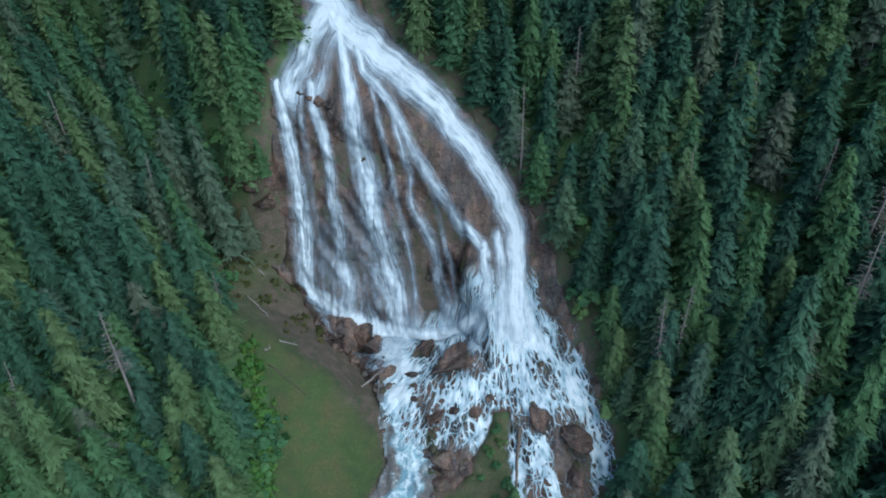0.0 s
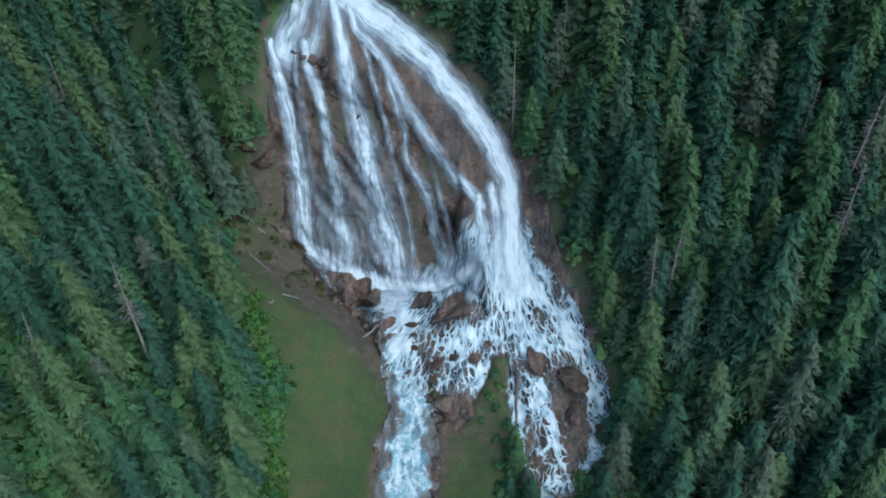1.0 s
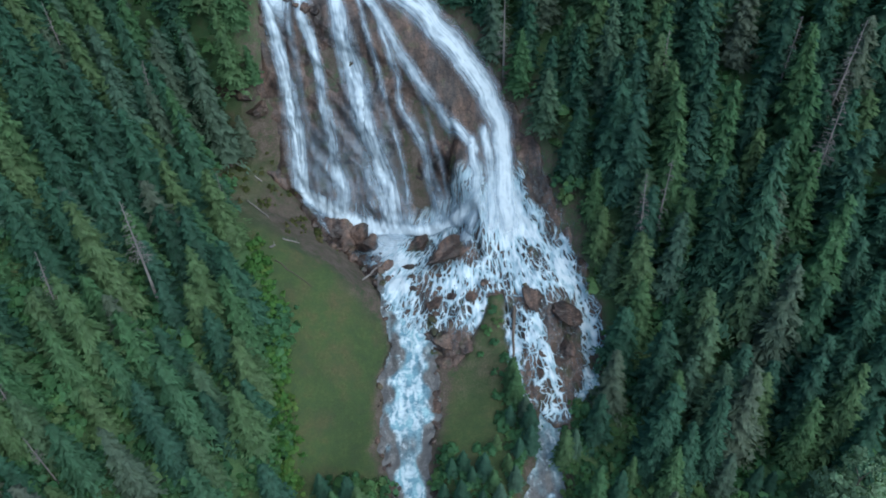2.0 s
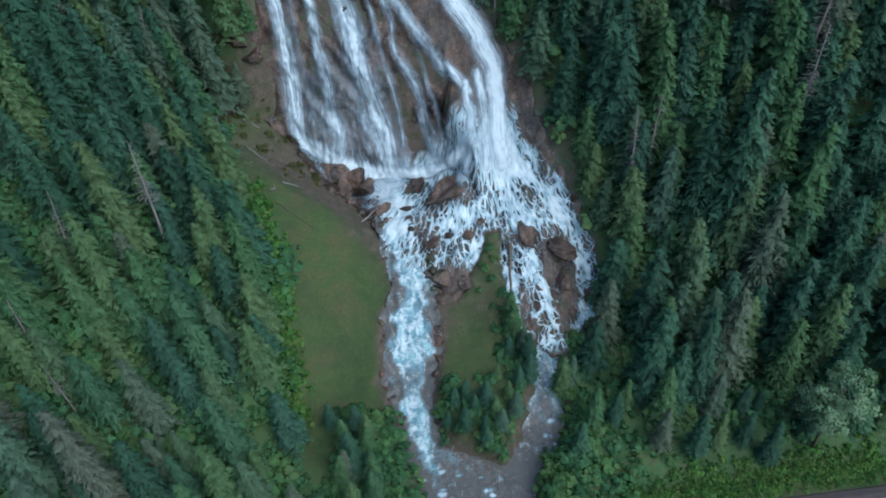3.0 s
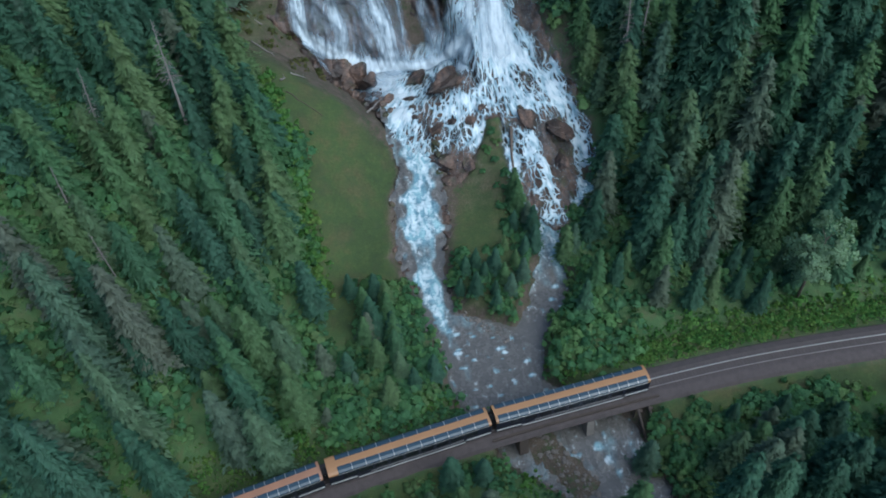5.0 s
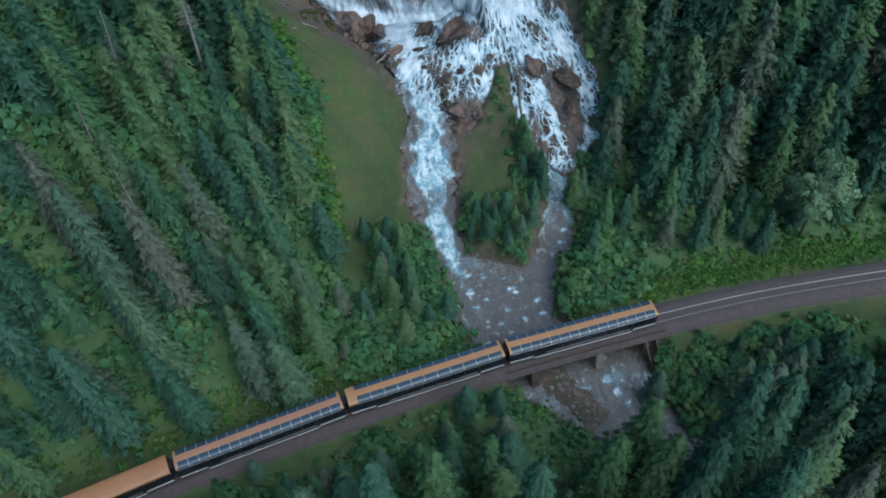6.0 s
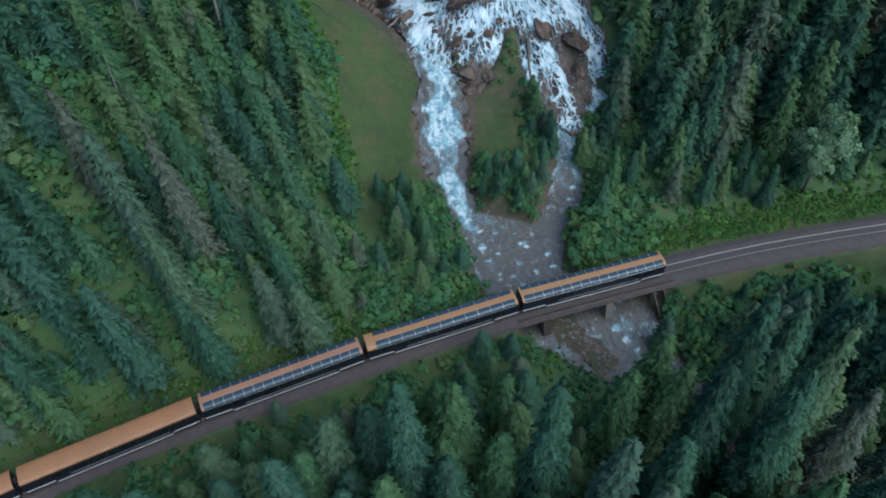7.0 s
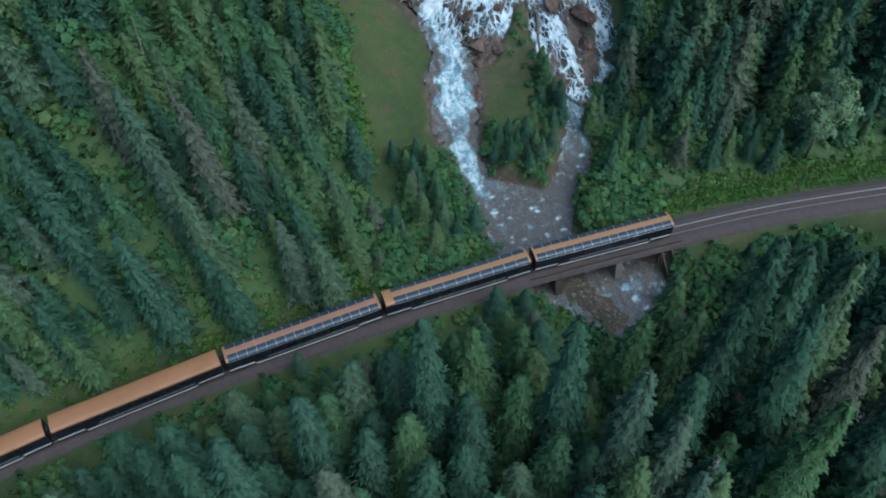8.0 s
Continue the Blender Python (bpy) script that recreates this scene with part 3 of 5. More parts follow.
def build_cascade():
    """The broken water that spreads over the rock fan."""
    xs, ys = np.arange(-12, 34, 0.28), np.arange(73, 121, 0.28)
    X, Y = np.meshgrid(xs, ys)
    P, N = rock_surface(X, Y)
    lump = 0.10 + 0.30 * np.abs(rough(X * 0.5, Y * 0.4, 31.0, 3))
    P = P + N * (lump + 0.05)[..., None]
    ang, rad = np.arctan2(X - 13, 132 - Y), np.hypot(X - 13, 132 - Y)
    rock = on_rock(X, Y)
    src = np.exp(-((X - 17.3) ** 2 + (Y - 111) ** 2) / 30)
    west = step(4.5, 1.0, np.abs(X - np.interp(Y, (90, 100, 110, 118), (-2.5, -3.5, -5, -8)))) * step(92, 104, Y)
    east = step(2.2, 0.6, np.abs(X - np.interp(Y, (80, 85, 90.4, 94, 99.6, 105, 112), (27.5, 30.2, 31, 29.6, 27.2, 24, 19)))) * step(118, 112, Y)
    core = step(3.0, 0.8, np.abs(X - np.interp(Y, (78, 90, 100, 111), (21.5, 20, 18.5, 17))))
    foot = step(113.5, 115.5, Y + 0.0 * X) * step(12, 7, X)
    lace = step(0, 3, X) * step(14.5, 11, X) * step(92, 96, Y) * step(106, 101, Y)
    gully = step(1.4, 0.3, np.abs(X - np.interp(Y, (77, 82, 88, 93), (17.0, 16.4, 16.0, 15.6)))) * step(93, 88, Y)
    rill = step(1.3, 0.3, np.abs(X - np.interp(Y, (78, 82, 88, 93), (23.6, 22.6, 21.4, 20.6)))) * step(95, 90, Y)
    thick = 0.54 + 0.44 * src + 0.44 * west + 0.34 * east + 0.16 * core + 0.25 * foot + 0.22 * lace + 0.30 * (gully + rill) * step(76, 83, Y) + 0.20 * grain(X * 0.28, Y * 0.28, 12.0) - 0.06 * step(92, 84, Y)
    for rx, ry, r in ((6.8, 109, 3.0), (25.4, 92.5, 3.4), (25.4, 88.0, 2.6), (20.4, 96, 1.7), (4.6, 90.6, 2.8), (8.0, 90.5, 2.2), (20.0, 79.5, 1.8), (26.0, 82.5, 2.0), (0.4, 114.2, 1.8), (2.6, 99, 1.6)):
        thick = thick - 0.45 * np.exp(-((X - rx) ** 2 + (Y - ry) ** 2) / (r * r))
    thick = thick - 0.7 * step(0.3, 1.8, X - fall_right(Y))
    edge = step(0.25, 0.75, rock) * step(120.5, 117.5, Y) * np.maximum(step(90, 97, Y), step(2.0, 4.0, X)) * step(74, 76, Y) * np.maximum(step(88, 91, Y), step(11, 13, X))
    flow = np.stack([ang * 24, rad, 0 * X], -1)
    faces = grid_faces(*X.shape)
    faces = faces[(edge.ravel()[faces] > 0.01).any(1)]
    me = mesh_from("cascade", P.reshape(-1, 3), faces, {"flow": flow.reshape(-1, 3), "thick": thick.ravel(), "edge": edge.ravel()})
    me.materials.append(CASCADE)
    return tagged(new("cascade", me), "white cascades breaking over the brown boulder fan", "waterfall", kind="structure")


# strands of the falls, plan points from top to foot, half-widths and strengths at those points
STRANDS = (
    ([(-19.8, 160), (-14.4, 152.8), (-5.0, 147.0), (3.6, 141.4), (10.6, 135.2), (15.3, 129.6), (17.5, 123.6), (17.3, 117.8), (17.5, 108)], (3.5, 3.7, 3.4, 3.1, 2.9, 2.7, 2.3, 2.2, 3.0), (1.2, 1.15, 1.08, 0.98, 0.94, 1.0, 1.15, 1.15, 1.0)),
    ([(-17, 157), (-20.5, 151.5), (-22.6, 147), (-24.6, 142.2)], (3.2, 3.2, 3.2, 2.8), (1.05, 0.95, 0.82, 0.95)),
    ([(-15.5, 153), (-17.6, 148.5), (-19.4, 142.6)], (2.0, 2.0, 2.2), (0.9, 0.55, 0.7)),
    ([(-26.6, 143.2), (-26.4, 141.4), (-25.7, 138.4), (-24.6, 135.2), (-23.4, 131.2), (-22.8, 126.0)], (1.2, 1.1, 1.5, 2.1, 2.8, 3.4), (0.95, 0.95, 0.90, 0.84, 0.82, 0.92)),
    ([(-20.4, 143.5), (-19.8, 140.6), (-18.3, 137.6), (-17.1, 134.0), (-16.0, 129.2), (-14.6, 123.6)], (1.4, 1.0, 1.2, 1.4, 1.8, 2.4), (0.9, 0.88, 0.80, 0.70, 0.66, 0.78)),
    ([(-15.2, 152), (-14.4, 146), (-12.6, 139.4), (-10.6, 134.2), (-8.2, 128.1), (-5.8, 122.5), (-4.2, 117.8)], (1.6, 1.5, 2.1, 2.4, 2.7, 3.0, 3.4), (0.95, 0.95, 0.95, 0.90, 0.82, 0.78, 0.86)),
    ([(-13.0, 151), (-10.8, 146.4), (-5.8, 141.3), (0.5, 132.9), (5.7, 127.9), (11.8, 121.2)], (1.4, 1.2, 1.3, 1.2, 1.0, 1.3), (0.95, 0.9, 0.85, 0.75, 0.72, 0.85)),
    ([(-6.6, 142.6), (-3.2, 134.9), (-1.8, 130.0), (2.2, 124.8), (3.7, 120.8), (5.2, 117.2)], (0.9, 0.9, 1.0, 1.3, 1.7, 2.2), (0.75, 0.75, 0.66, 0.52, 0.50, 0.6)),
    ([(-9.6, 145.4), (-7.6, 138), (-4.6, 131), (-2.0, 124), (-1.2, 117.6)], (0.8, 0.8, 0.8, 1.0, 1.6), (0.65, 0.55, 0.48, 0.48, 0.55)),
    ([(11.4, 122.4), (12.2, 117.6), (11.6, 114.2), (9.6, 110.5)], (1.3, 1.5, 1.8, 2.4), (0.9, 0.78, 0.78, 0.8)),
    ([(14.6, 123.5), (14.8, 117), (14.2, 110)], (1.6, 1.7, 2.2), (0.85, 0.7, 0.8)),
    ([(-22.6, 143), (-21.6, 137), (-20.4, 131), (-19.2, 125)], (0.9, 1.2, 1.6, 2.0), (0.6, 0.42, 0.38, 0.5)),
    ([(0.6, 132.6), (4.0, 126.0), (6.0, 121.5), (7.6, 117.0)], (0.6, 0.7, 0.9, 1.4), (0.5, 0.40, 0.36, 0.4)),
)


def build_falls():
    """One sheet of water over the rock face, thick along the strands and thin between them."""
    xs = np.arange(-31, 25, 0.24)
    ys = np.concatenate([np.arange(107, 113, 0.25), np.arange(113, 143, 0.15), np.arange(143, 161, 0.3)])
    X, Y = np.meshgrid(xs, ys)
    thick, best = np.zeros_like(X), np.full(X.shape, -9.0)
    U, W = np.zeros_like(X), np.zeros_like(X)
    Z = hill(X, Y)
    for k, (path, half, strength) in enumerate(STRANDS):
        path = np.array(path, float)
        run = 0.0
        for a in range(len(path) - 1):
            p, q = path[a], path[a + 1]
            d = q - p
            L = float(np.hypot(*d))
            t = ((X - p[0]) * d[0] + (Y - p[1]) * d[1]) / (L * L)
            tc = np.clip(t, 0, 1)
            gx, gy = X - (p[0] + tc * d[0]), Y - (p[1] + tc * d[1])
            side = ((X - p[0]) * d[1] - (Y - p[1]) * d[0]) / L
            wob = 0.35 * grain(U * 0 + (run + tc * L) * 0.35 + k * 9, k * 3.3, 1.0)
            dist = np.hypot(gx, gy) * np.sign(side) + wob
            hw = half[a] + tc * (half[a + 1] - half[a])
            st = strength[a] + tc * (strength[a + 1] - strength[a])
            val = st * np.exp(-np.abs(dist / (hw * 0.90)) ** 1.8)
            thick = np.maximum(thick, val)
            near = val - 0.02 * np.abs(dist)
            hit = near > best
            best = np.where(hit, near, best)
            U = np.where(hit, dist + k * 13.0, U)
            W = np.where(hit, -Z * 0.9 + (run + tc * L) * 0.6 + k * 5.0, W)
            run += L
    film = (0.15 + 0.26 * step(137, 125, Y)) * step(-27, -22, X) * step(3, -9, X) * step(144, 139, Y)
    foot = np.interp(X, (-25, -23, -9.5, 0.3, 7.5, 12), (126.4, 126.2, 119.0, 116.6, 115.2, 112))
    spray = np.exp(-((Y - foot - 0.9) / 1.2) ** 2) * step(-26, -23.5, X) * step(13, 9, X)
    thick = np.maximum(np.maximum(thick, film), 1.05 * spray)
    P, N = rock_surface(X, Y)
    P = P + N * (0.72 + 0.20 * thick + 0.10 * rough(U * 0.6, W * 0.12, 3.0, 2))[..., None]
    edge = step(0.12, 0.30, thick) * step(107.0, 112.5, Y) * np.maximum(step(0.3, 0.8, on_rock(X, Y)), step(128, 132, Y))
    faces = grid_faces(*X.shape)
    faces = faces[(edge.ravel()[faces] > 0.01).any(1)]
    flow = np.stack([U, W, 0 * X], -1)
    me = mesh_from("waterfall", P.reshape(-1, 3), faces, {"flow": flow.reshape(-1, 3), "thick": thick.ravel(), "edge": edge.ravel()})
    me.materials.append(FALLS)
    return tagged(new("waterfall", me), "tall white waterfall in several strands down the rock face", "waterfall", kind="structure")


build_river()
build_cascade()
build_falls()


# ---- plants ----
def limb(p0, p1, r0, r1, sides=5):
    """A tapered stick as arrays."""
    p0, p1 = np.array(p0, float), np.array(p1, float)
    d = (p1 - p0) / (np.linalg.norm(p1 - p0) + 1e-9)
    a = np.cross(d, (0.31, 0.87, 0.38))
    a /= np.linalg.norm(a)
    b = np.cross(d, a)
    t = np.arange(sides) * 2 * np.pi / sides
    ring = np.cos(t)[:, None] * a + np.sin(t)[:, None] * b
    v = np.concatenate([p0 + ring * r0, p1 + ring * r1])
    i = np.arange(sides)
    j = (i + 1) % sides
    f = np.concatenate([np.stack([i, j, j + sides], -1), np.stack([i, j + sides, i + sides], -1)])
    return v, f


def tube(points, radii, sides=7):
    """One bent, tapered stem through the points."""
    points = np.array(points, float)
    d = np.gradient(points, axis=0)
    d /= np.linalg.norm(d, axis=1, keepdims=True)
    a = np.cross(d, (0.31, 0.87, 0.38))
    a /= np.linalg.norm(a, axis=1, keepdims=True)
    b = np.cross(d, a)
    t = np.arange(sides) * 2 * np.pi / sides
    ring = np.cos(t)[None, :, None] * a[:, None] + np.sin(t)[None, :, None] * b[:, None]
    v = (points[:, None] + ring * np.array(radii, float)[:, None, None]).reshape(-1, 3)
    f = []
    for k in range(len(points) - 1):
        for i in range(sides):
            j = (i + 1) % sides
            f += [(k * sides + i, k * sides + j, (k + 1) * sides + j), (k * sides + i, (k + 1) * sides + j, (k + 1) * sides + i)]
    last = (len(points) - 1) * sides
    f += [(0, i + 1, i) for i in range(1, sides - 1)] + [(last, last + i, last + i + 1) for i in range(1, sides - 1)]
    return v, np.array(f)


def join(pieces):
    """Joins (verts, faces) pairs into one pair."""
    vs, fs, at = [], [], 0
    for v, f in pieces:
        vs.append(v)
        fs.append(np.asarray(f) + at)
        at += len(v)
    return np.concatenate(vs), np.concatenate(fs)


def conifer(seed, base=0.1, wide=0.15, whorls=28, per=9, droop=0.35, tufts=12, size=0.029, ragged=0.16, taper=0.85):
    """A conifer of height 1: trunk arrays, crown arrays and tip values, painted shade that pales towards a twig's tip.
    """
    rng = np.random.default_rng(seed)
    bend = rng.normal(0, 0.006, 2)
    trunk = tube([(*(bend * math.sin(3 * k / 3)), k / 3) for k in range(4)], [0.0135 * (1 - k / 3) + 0.0006 for k in range(4)], 5)
    h, a, L = [], [], []
    for w in range(whorls):
        at = base + (1 - base) * ((w + 0.3) / whorls) ** 0.92
        frac = (1 - at) / (1 - base)
        reach = wide * (frac ** taper) * (0.86 + 0.14 * math.sin(w * 2.4 + seed)) + 0.012
        n = max(4, int(round(per * (0.5 + 0.5 * frac))))
        start = rng.random() * 6.28
        for k in range(n):
            if rng.random() < 0.05:
                continue
            h.append(at + rng.normal(0, 0.45 / whorls))
            a.append(start + 6.283 * k / n + rng.normal(0, 0.25))
            L.append(max(reach * (1 + ragged * rng.normal()), 0.014))
    h, a, L = (np.array(v)[:, None] for v in (h, a, L))
    shape = (len(h), tufts)
    s = 0.42 + 0.62 * rng.random(shape) ** 0.75
    off = rng.uniform(-1, 1, shape) * L * 0.52 * (1.2 - s)
    lift, sag = rng.normal(0.14, 0.10, (len(h), 1)), droop * rng.uniform(0.7, 1.3, (len(h), 1))
    z = h + L * (lift * s - sag * s ** 2) - np.abs(off) * 0.25 + 0.006 * rng.normal(0, 1, shape)
    px, py = np.cos(a) * L * s - np.sin(a) * off, np.sin(a) * L * s + np.cos(a) * off
    out = a + np.sign(off) * 0.5 * rng.random(shape) + rng.normal(0, 0.35, shape)
    ln = size * rng.uniform(0.75, 1.65, shape)
    wd = ln * rng.uniform(0.20, 0.34, shape)
    dx, dy, dz = np.cos(out), np.sin(out), rng.normal(-0.38, 0.28, shape)
    tilt = rng.normal(0, 0.5, shape)
    v0 = np.stack([px - dx * ln * 0.4 - dy * wd, py - dy * ln * 0.4 + dx * wd, z + tilt * wd], -1)
    v1 = np.stack([px - dx * ln * 0.4 + dy * wd, py - dy * ln * 0.4 - dx * wd, z - tilt * wd], -1)
    v2 = np.stack([px + dx * ln * 0.7, py + dy * ln * 0.7, z + dz * ln], -1)
    V = [np.stack([v0, v1, v2], -2).reshape(-1, 3)]
    # shade inside the crown painted in: low values near the trunk
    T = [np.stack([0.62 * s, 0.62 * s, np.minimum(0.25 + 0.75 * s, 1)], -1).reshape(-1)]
    F = [np.arange(len(V[0])).reshape(-1, 3)]
    at = len(V[0])
    rings = 12
    for k in range(rings):
        h0, h1 = base + 0.01 + (0.97 - base) * k / rings, base + 0.03 + (0.97 - base) * (k + 1.35) / rings
        r0 = wide * 0.70 * ((1 - h0) / (1 - base)) ** taper
        m = 9
        t = np.arange(m) * 6.283 / m + rng.random() * 6
        rr = r0 * (0.72 + 0.5 * rng.random(m))
        V.append(np.concatenate([np.stack([np.cos(t) * rr, np.sin(t) * rr, np.full(m, h0) - 0.03 * rng.random(m)], -1), [(0, 0, min(h1, 0.99))]]))
        i = np.arange(m)
        F.append(np.stack([i, (i + 1) % m, np.full(m, m)], -1) + at)
        # the core gets a darker colour, painted shade between the branches
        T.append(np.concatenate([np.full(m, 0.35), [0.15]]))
        at += m + 1
    V, F = np.concatenate(V), np.concatenate(F)
    out = V * (1, 1, 0)
    out /= np.linalg.norm(out, axis=1, keepdims=True) + 1e-6
    N = out * 0.8 + (0, 0, 1.15) + 0.30 * rng.normal(0, 1, V.shape)
    N /= np.linalg.norm(N, axis=1, keepdims=True)
    V[:, :2] += bend * np.sin(3 * V[:, 2:3])
    return trunk, (V, facing(V, F, N), N), np.concatenate(T)


def leafy(seed, size, count, blobs, leaf=0.5, squash=1.0):
    """A cloud of small leaf sprays round a few uneven lumps: arrays and tip values that hold painted top light."""
    rng = np.random.default_rng(seed)
    c = rng.normal(0, 1, (blobs, 3)) * size * np.array((0.42, 0.42, 0.38 * squash))
    r = size * (0.30 + 0.25 * rng.random(blobs))
    pick = rng.integers(0, blobs, count)
    d = rng.normal(0, 1, (count, 3))
    d /= np.linalg.norm(d, axis=1, keepdims=True)
    d[:, 2] = np.where(d[:, 2] < -0.3, -d[:, 2], d[:, 2])
    deep = 0.55 + 0.5 * rng.random(count) ** 0.6
    p = c[pick] + d * (r[pick] * deep)[:, None] * np.array((1, 1, squash))
    a = rng.normal(0, 1, (count, 3)) + d * 0.2
    a /= np.linalg.norm(a, axis=1, keepdims=True)
    b = np.cross(a, d + 0.3 * rng.normal(0, 1, (count, 3)))
    b /= np.linalg.norm(b, axis=1, keepdims=True) + 1e-9
    sz = leaf * (0.6 + 0.8 * rng.random(count))[:, None]
    v = np.stack([p - a * sz * 0.5, p + b * sz * 0.42 + d * sz * 0.12, p + a * sz * 0.55, p - b * sz * 0.42], 1).reshape(-1, 3)
    i = np.arange(count)[:, None] * 4
    f = np.concatenate([i + np.array((0, 1, 2)), i + np.array((0, 2, 3))])
    # light from above painted in: leaves facing up come out paler
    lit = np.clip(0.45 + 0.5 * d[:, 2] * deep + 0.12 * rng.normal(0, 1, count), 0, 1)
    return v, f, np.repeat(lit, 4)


def tree_kind(name, label, trunk, crown, tip_shade, leaf, bark=None):
    """A prototype: an Empty with trunk and crown, kept off the map until it is copied."""
    root = tagged(new(name), label, "tree", "trees of the valley")
    tm = mesh_from("trunk", *trunk)
    part("trunk", tm, bark or BARK, root)
    if crown is not None:
        v, f, nrm = crown
        part("crown", mesh_from("crown", v, f, {"tip": tip_shade}, normals=nrm), leaf, root)
    return root


SHAPES = [
    dict(seed=1, base=0.06, wide=0.165, droop=0.40),
    dict(seed=2, base=0.10, wide=0.150, droop=0.55, ragged=0.22),
    dict(seed=3, base=0.05, wide=0.185, droop=0.30, taper=0.66),
    dict(seed=4, base=0.14, wide=0.165, droop=0.50, ragged=0.26, taper=0.70),
    dict(seed=5, base=0.04, wide=0.190, droop=0.25, taper=0.85),
    dict(seed=6, base=0.10, wide=0.160, droop=0.62, ragged=0.20, taper=0.58),
]
FORMS = [conifer(**s, whorls=30, per=9, tufts=13, size=0.027) for s in SHAPES]
FAR_FORMS = [conifer(**s, whorls=25, per=8, tufts=12, size=0.030) for s in SHAPES]
TALL_FORMS = [conifer(**s, whorls=40, per=12, tufts=20, size=0.0165) for s in SHAPES]
LABELS = ["dense dark green spruce on the valley slope", "slender drooping hemlock on the valley slope", "broad full green fir on the valley slope",
          "thin-crowned old spruce with a bare lower trunk", "young broad-based green spruce", "narrow ragged spruce with hanging branches"]


def free_of_trees(x, y):
    """Where no tall tree stands: water, rock, meadow, track."""
    side = y - rail_y(x)
    if -6.0 < side < 6.5:
        return True
    if off_stream(x, y) < 1.2 or on_rock(x, y) > 0.02:
        return True
    edge = np.interp(y, (60, 68, 71, 78, 88, 96, 103, 114, 122, 129, 132, 139), (-18, -18.5, -23, -27, -28, -29, -33, -38, -42, -42, -31, -30))
    if 62 < y < 137 and edge < x < np.interp(y, (62, 108, 139), (-5, -7, -26)):
        return True
    if 55 < y < 99 and np.interp(y, STREAM_Y, STREAM_R) - 1 < x < np.interp(y, BRANCH_Y, BRANCH_L) + 1:
        return True
    if -25 < x < 2 and 36 < y < 70:
        return True
    if 52 < x < 71 and 40 < y < 53:
        return True
    if 10 < x < 29 and 36 < y < 57 or (side > 0 and side < 11 and x > 0):
        return True
    if y < 32 and side > -15 and 2 < x < 32:
        return True
    return False


# tops of trees that stand out: x, y, height of the top
MARKED = ((-40.0, 43.0, 12.9), (-49.5, 45.2, 21.4), (-33.2, 56.5, 21.7), (-55.2, 54.2, 31.3), (-35.8, 68.1, 31.4), (-44.1, 70.3, 32.5), (-56.3, 63.8, 44.0),
          (-29.4, 88.2, 34.3), (-41.1, 96.2, 40.9), (-46.3, 83.3, 47.5), (35.7, 63.8, 16.1), (45.7, 59.5, 9.9), (58.7, 63.9, 16.3), (22.4, 54.9, 7.0), (51.9, 50.3, 9.0),
          (31.3, 76.8, 15.1), (37.8, 92.4, 26.9), (46.4, 81.9, 23.0), (55.2, 83.7, 30.6), (63.0, 72.5, 20.7), (49.5, 90.9, 40.7), (-64.2, 31.6, 19.9), (-43.1, 48.2, 25.1),
          (-29.2, 54.6, 9.0), (-56.5, 47.0, 38.0), (-60.9, 52.8, 41.6), (-25.1, 60.6, 14.4), (27.9, 71.0, 11.6), (53.3, 69.7, 15.7), (71.1, 77.5, 29.1), (64.8, 83.4, 39.9),
          (-31.8, 79.7, 28.4), (-34.5, 82.3, 31.4), (-47.0, 65.6, 28.9), (-46.7, 72.4, 44.0), (-40.3, 67.1, 27.2), (-37.0, 127.6, 50.6), (44.2, 87.1, 17.9), (36.0, 109.8, 46.1), (54.0, 87.2, 48.5),
          (52.5, 76.6, 14.8), (60.0, 75.3, 13.0), (36.7, 65.1, 20.5), (63.0, 77.9, 27.2), (-48.9, 47.2, 35.0), (-36.1, 43.9, 19.9), (37.9, 88.1, 19.5), (25.7, 59.8, 8.8), (39.6, 62.0, 15.0),
          (37.1, 59.8, 12.4), (73.6, 84.2, 24.0), (-69.5, 31.1, 10.6), (-58.4, 29.2, 27.0), (-50.6, 36.4, 29.8))
# and those between the track and the eye
NEAR_SIDE = ((-19.5, 3.6, 34.4), (-1.3, 1.6, 32.7), (20.4, 3.0, 28.7), (13.5, -3.3, 23.9), (8.9, -9.4, 26.0), (30.4, 0.3, 37.9), (-35.8, 2.8, 22.2), (42.4, 16.8, 9.2), (25.5, 26.5, 2.4),
             (-28.9, 8.3, 19.8), (-23.6, 8.2, 21.0), (-12.3, 10.4, 19.9), (-5.5, 26.5, 6.4), (-0.4, 26.5, 4.2), (-7.1, 4.0, 16.9), (3.4, -12.5, 23), (-27.3, 3.7, 13.4), (-49.4, -4.4, 25.9),
             (-54.3, -1.6, 23.4), (-44.2, -4.2, 28.1), (-46.5, 11.2, 11.7), (-33.0, 5.9, 16.4), (-38.0, 20.9, 4.0), (17.7, 6.6, 22.2), (5.5, -5.0, 29.7), (26.4, 8.8, 32.8), (26.2, -1.8, 33.1),
             (24.0, -13.9, 32.8), (36.0, -2.4, 26.8), (-60.5, 6.0, 14.0), (-16.5, -6.0, 20.0), (33.9, 11.1, 25.3), (-51.5, 0.6, 24.1), (16.6, 12.0, 21.6), (12.3, 10.0, 16.8))


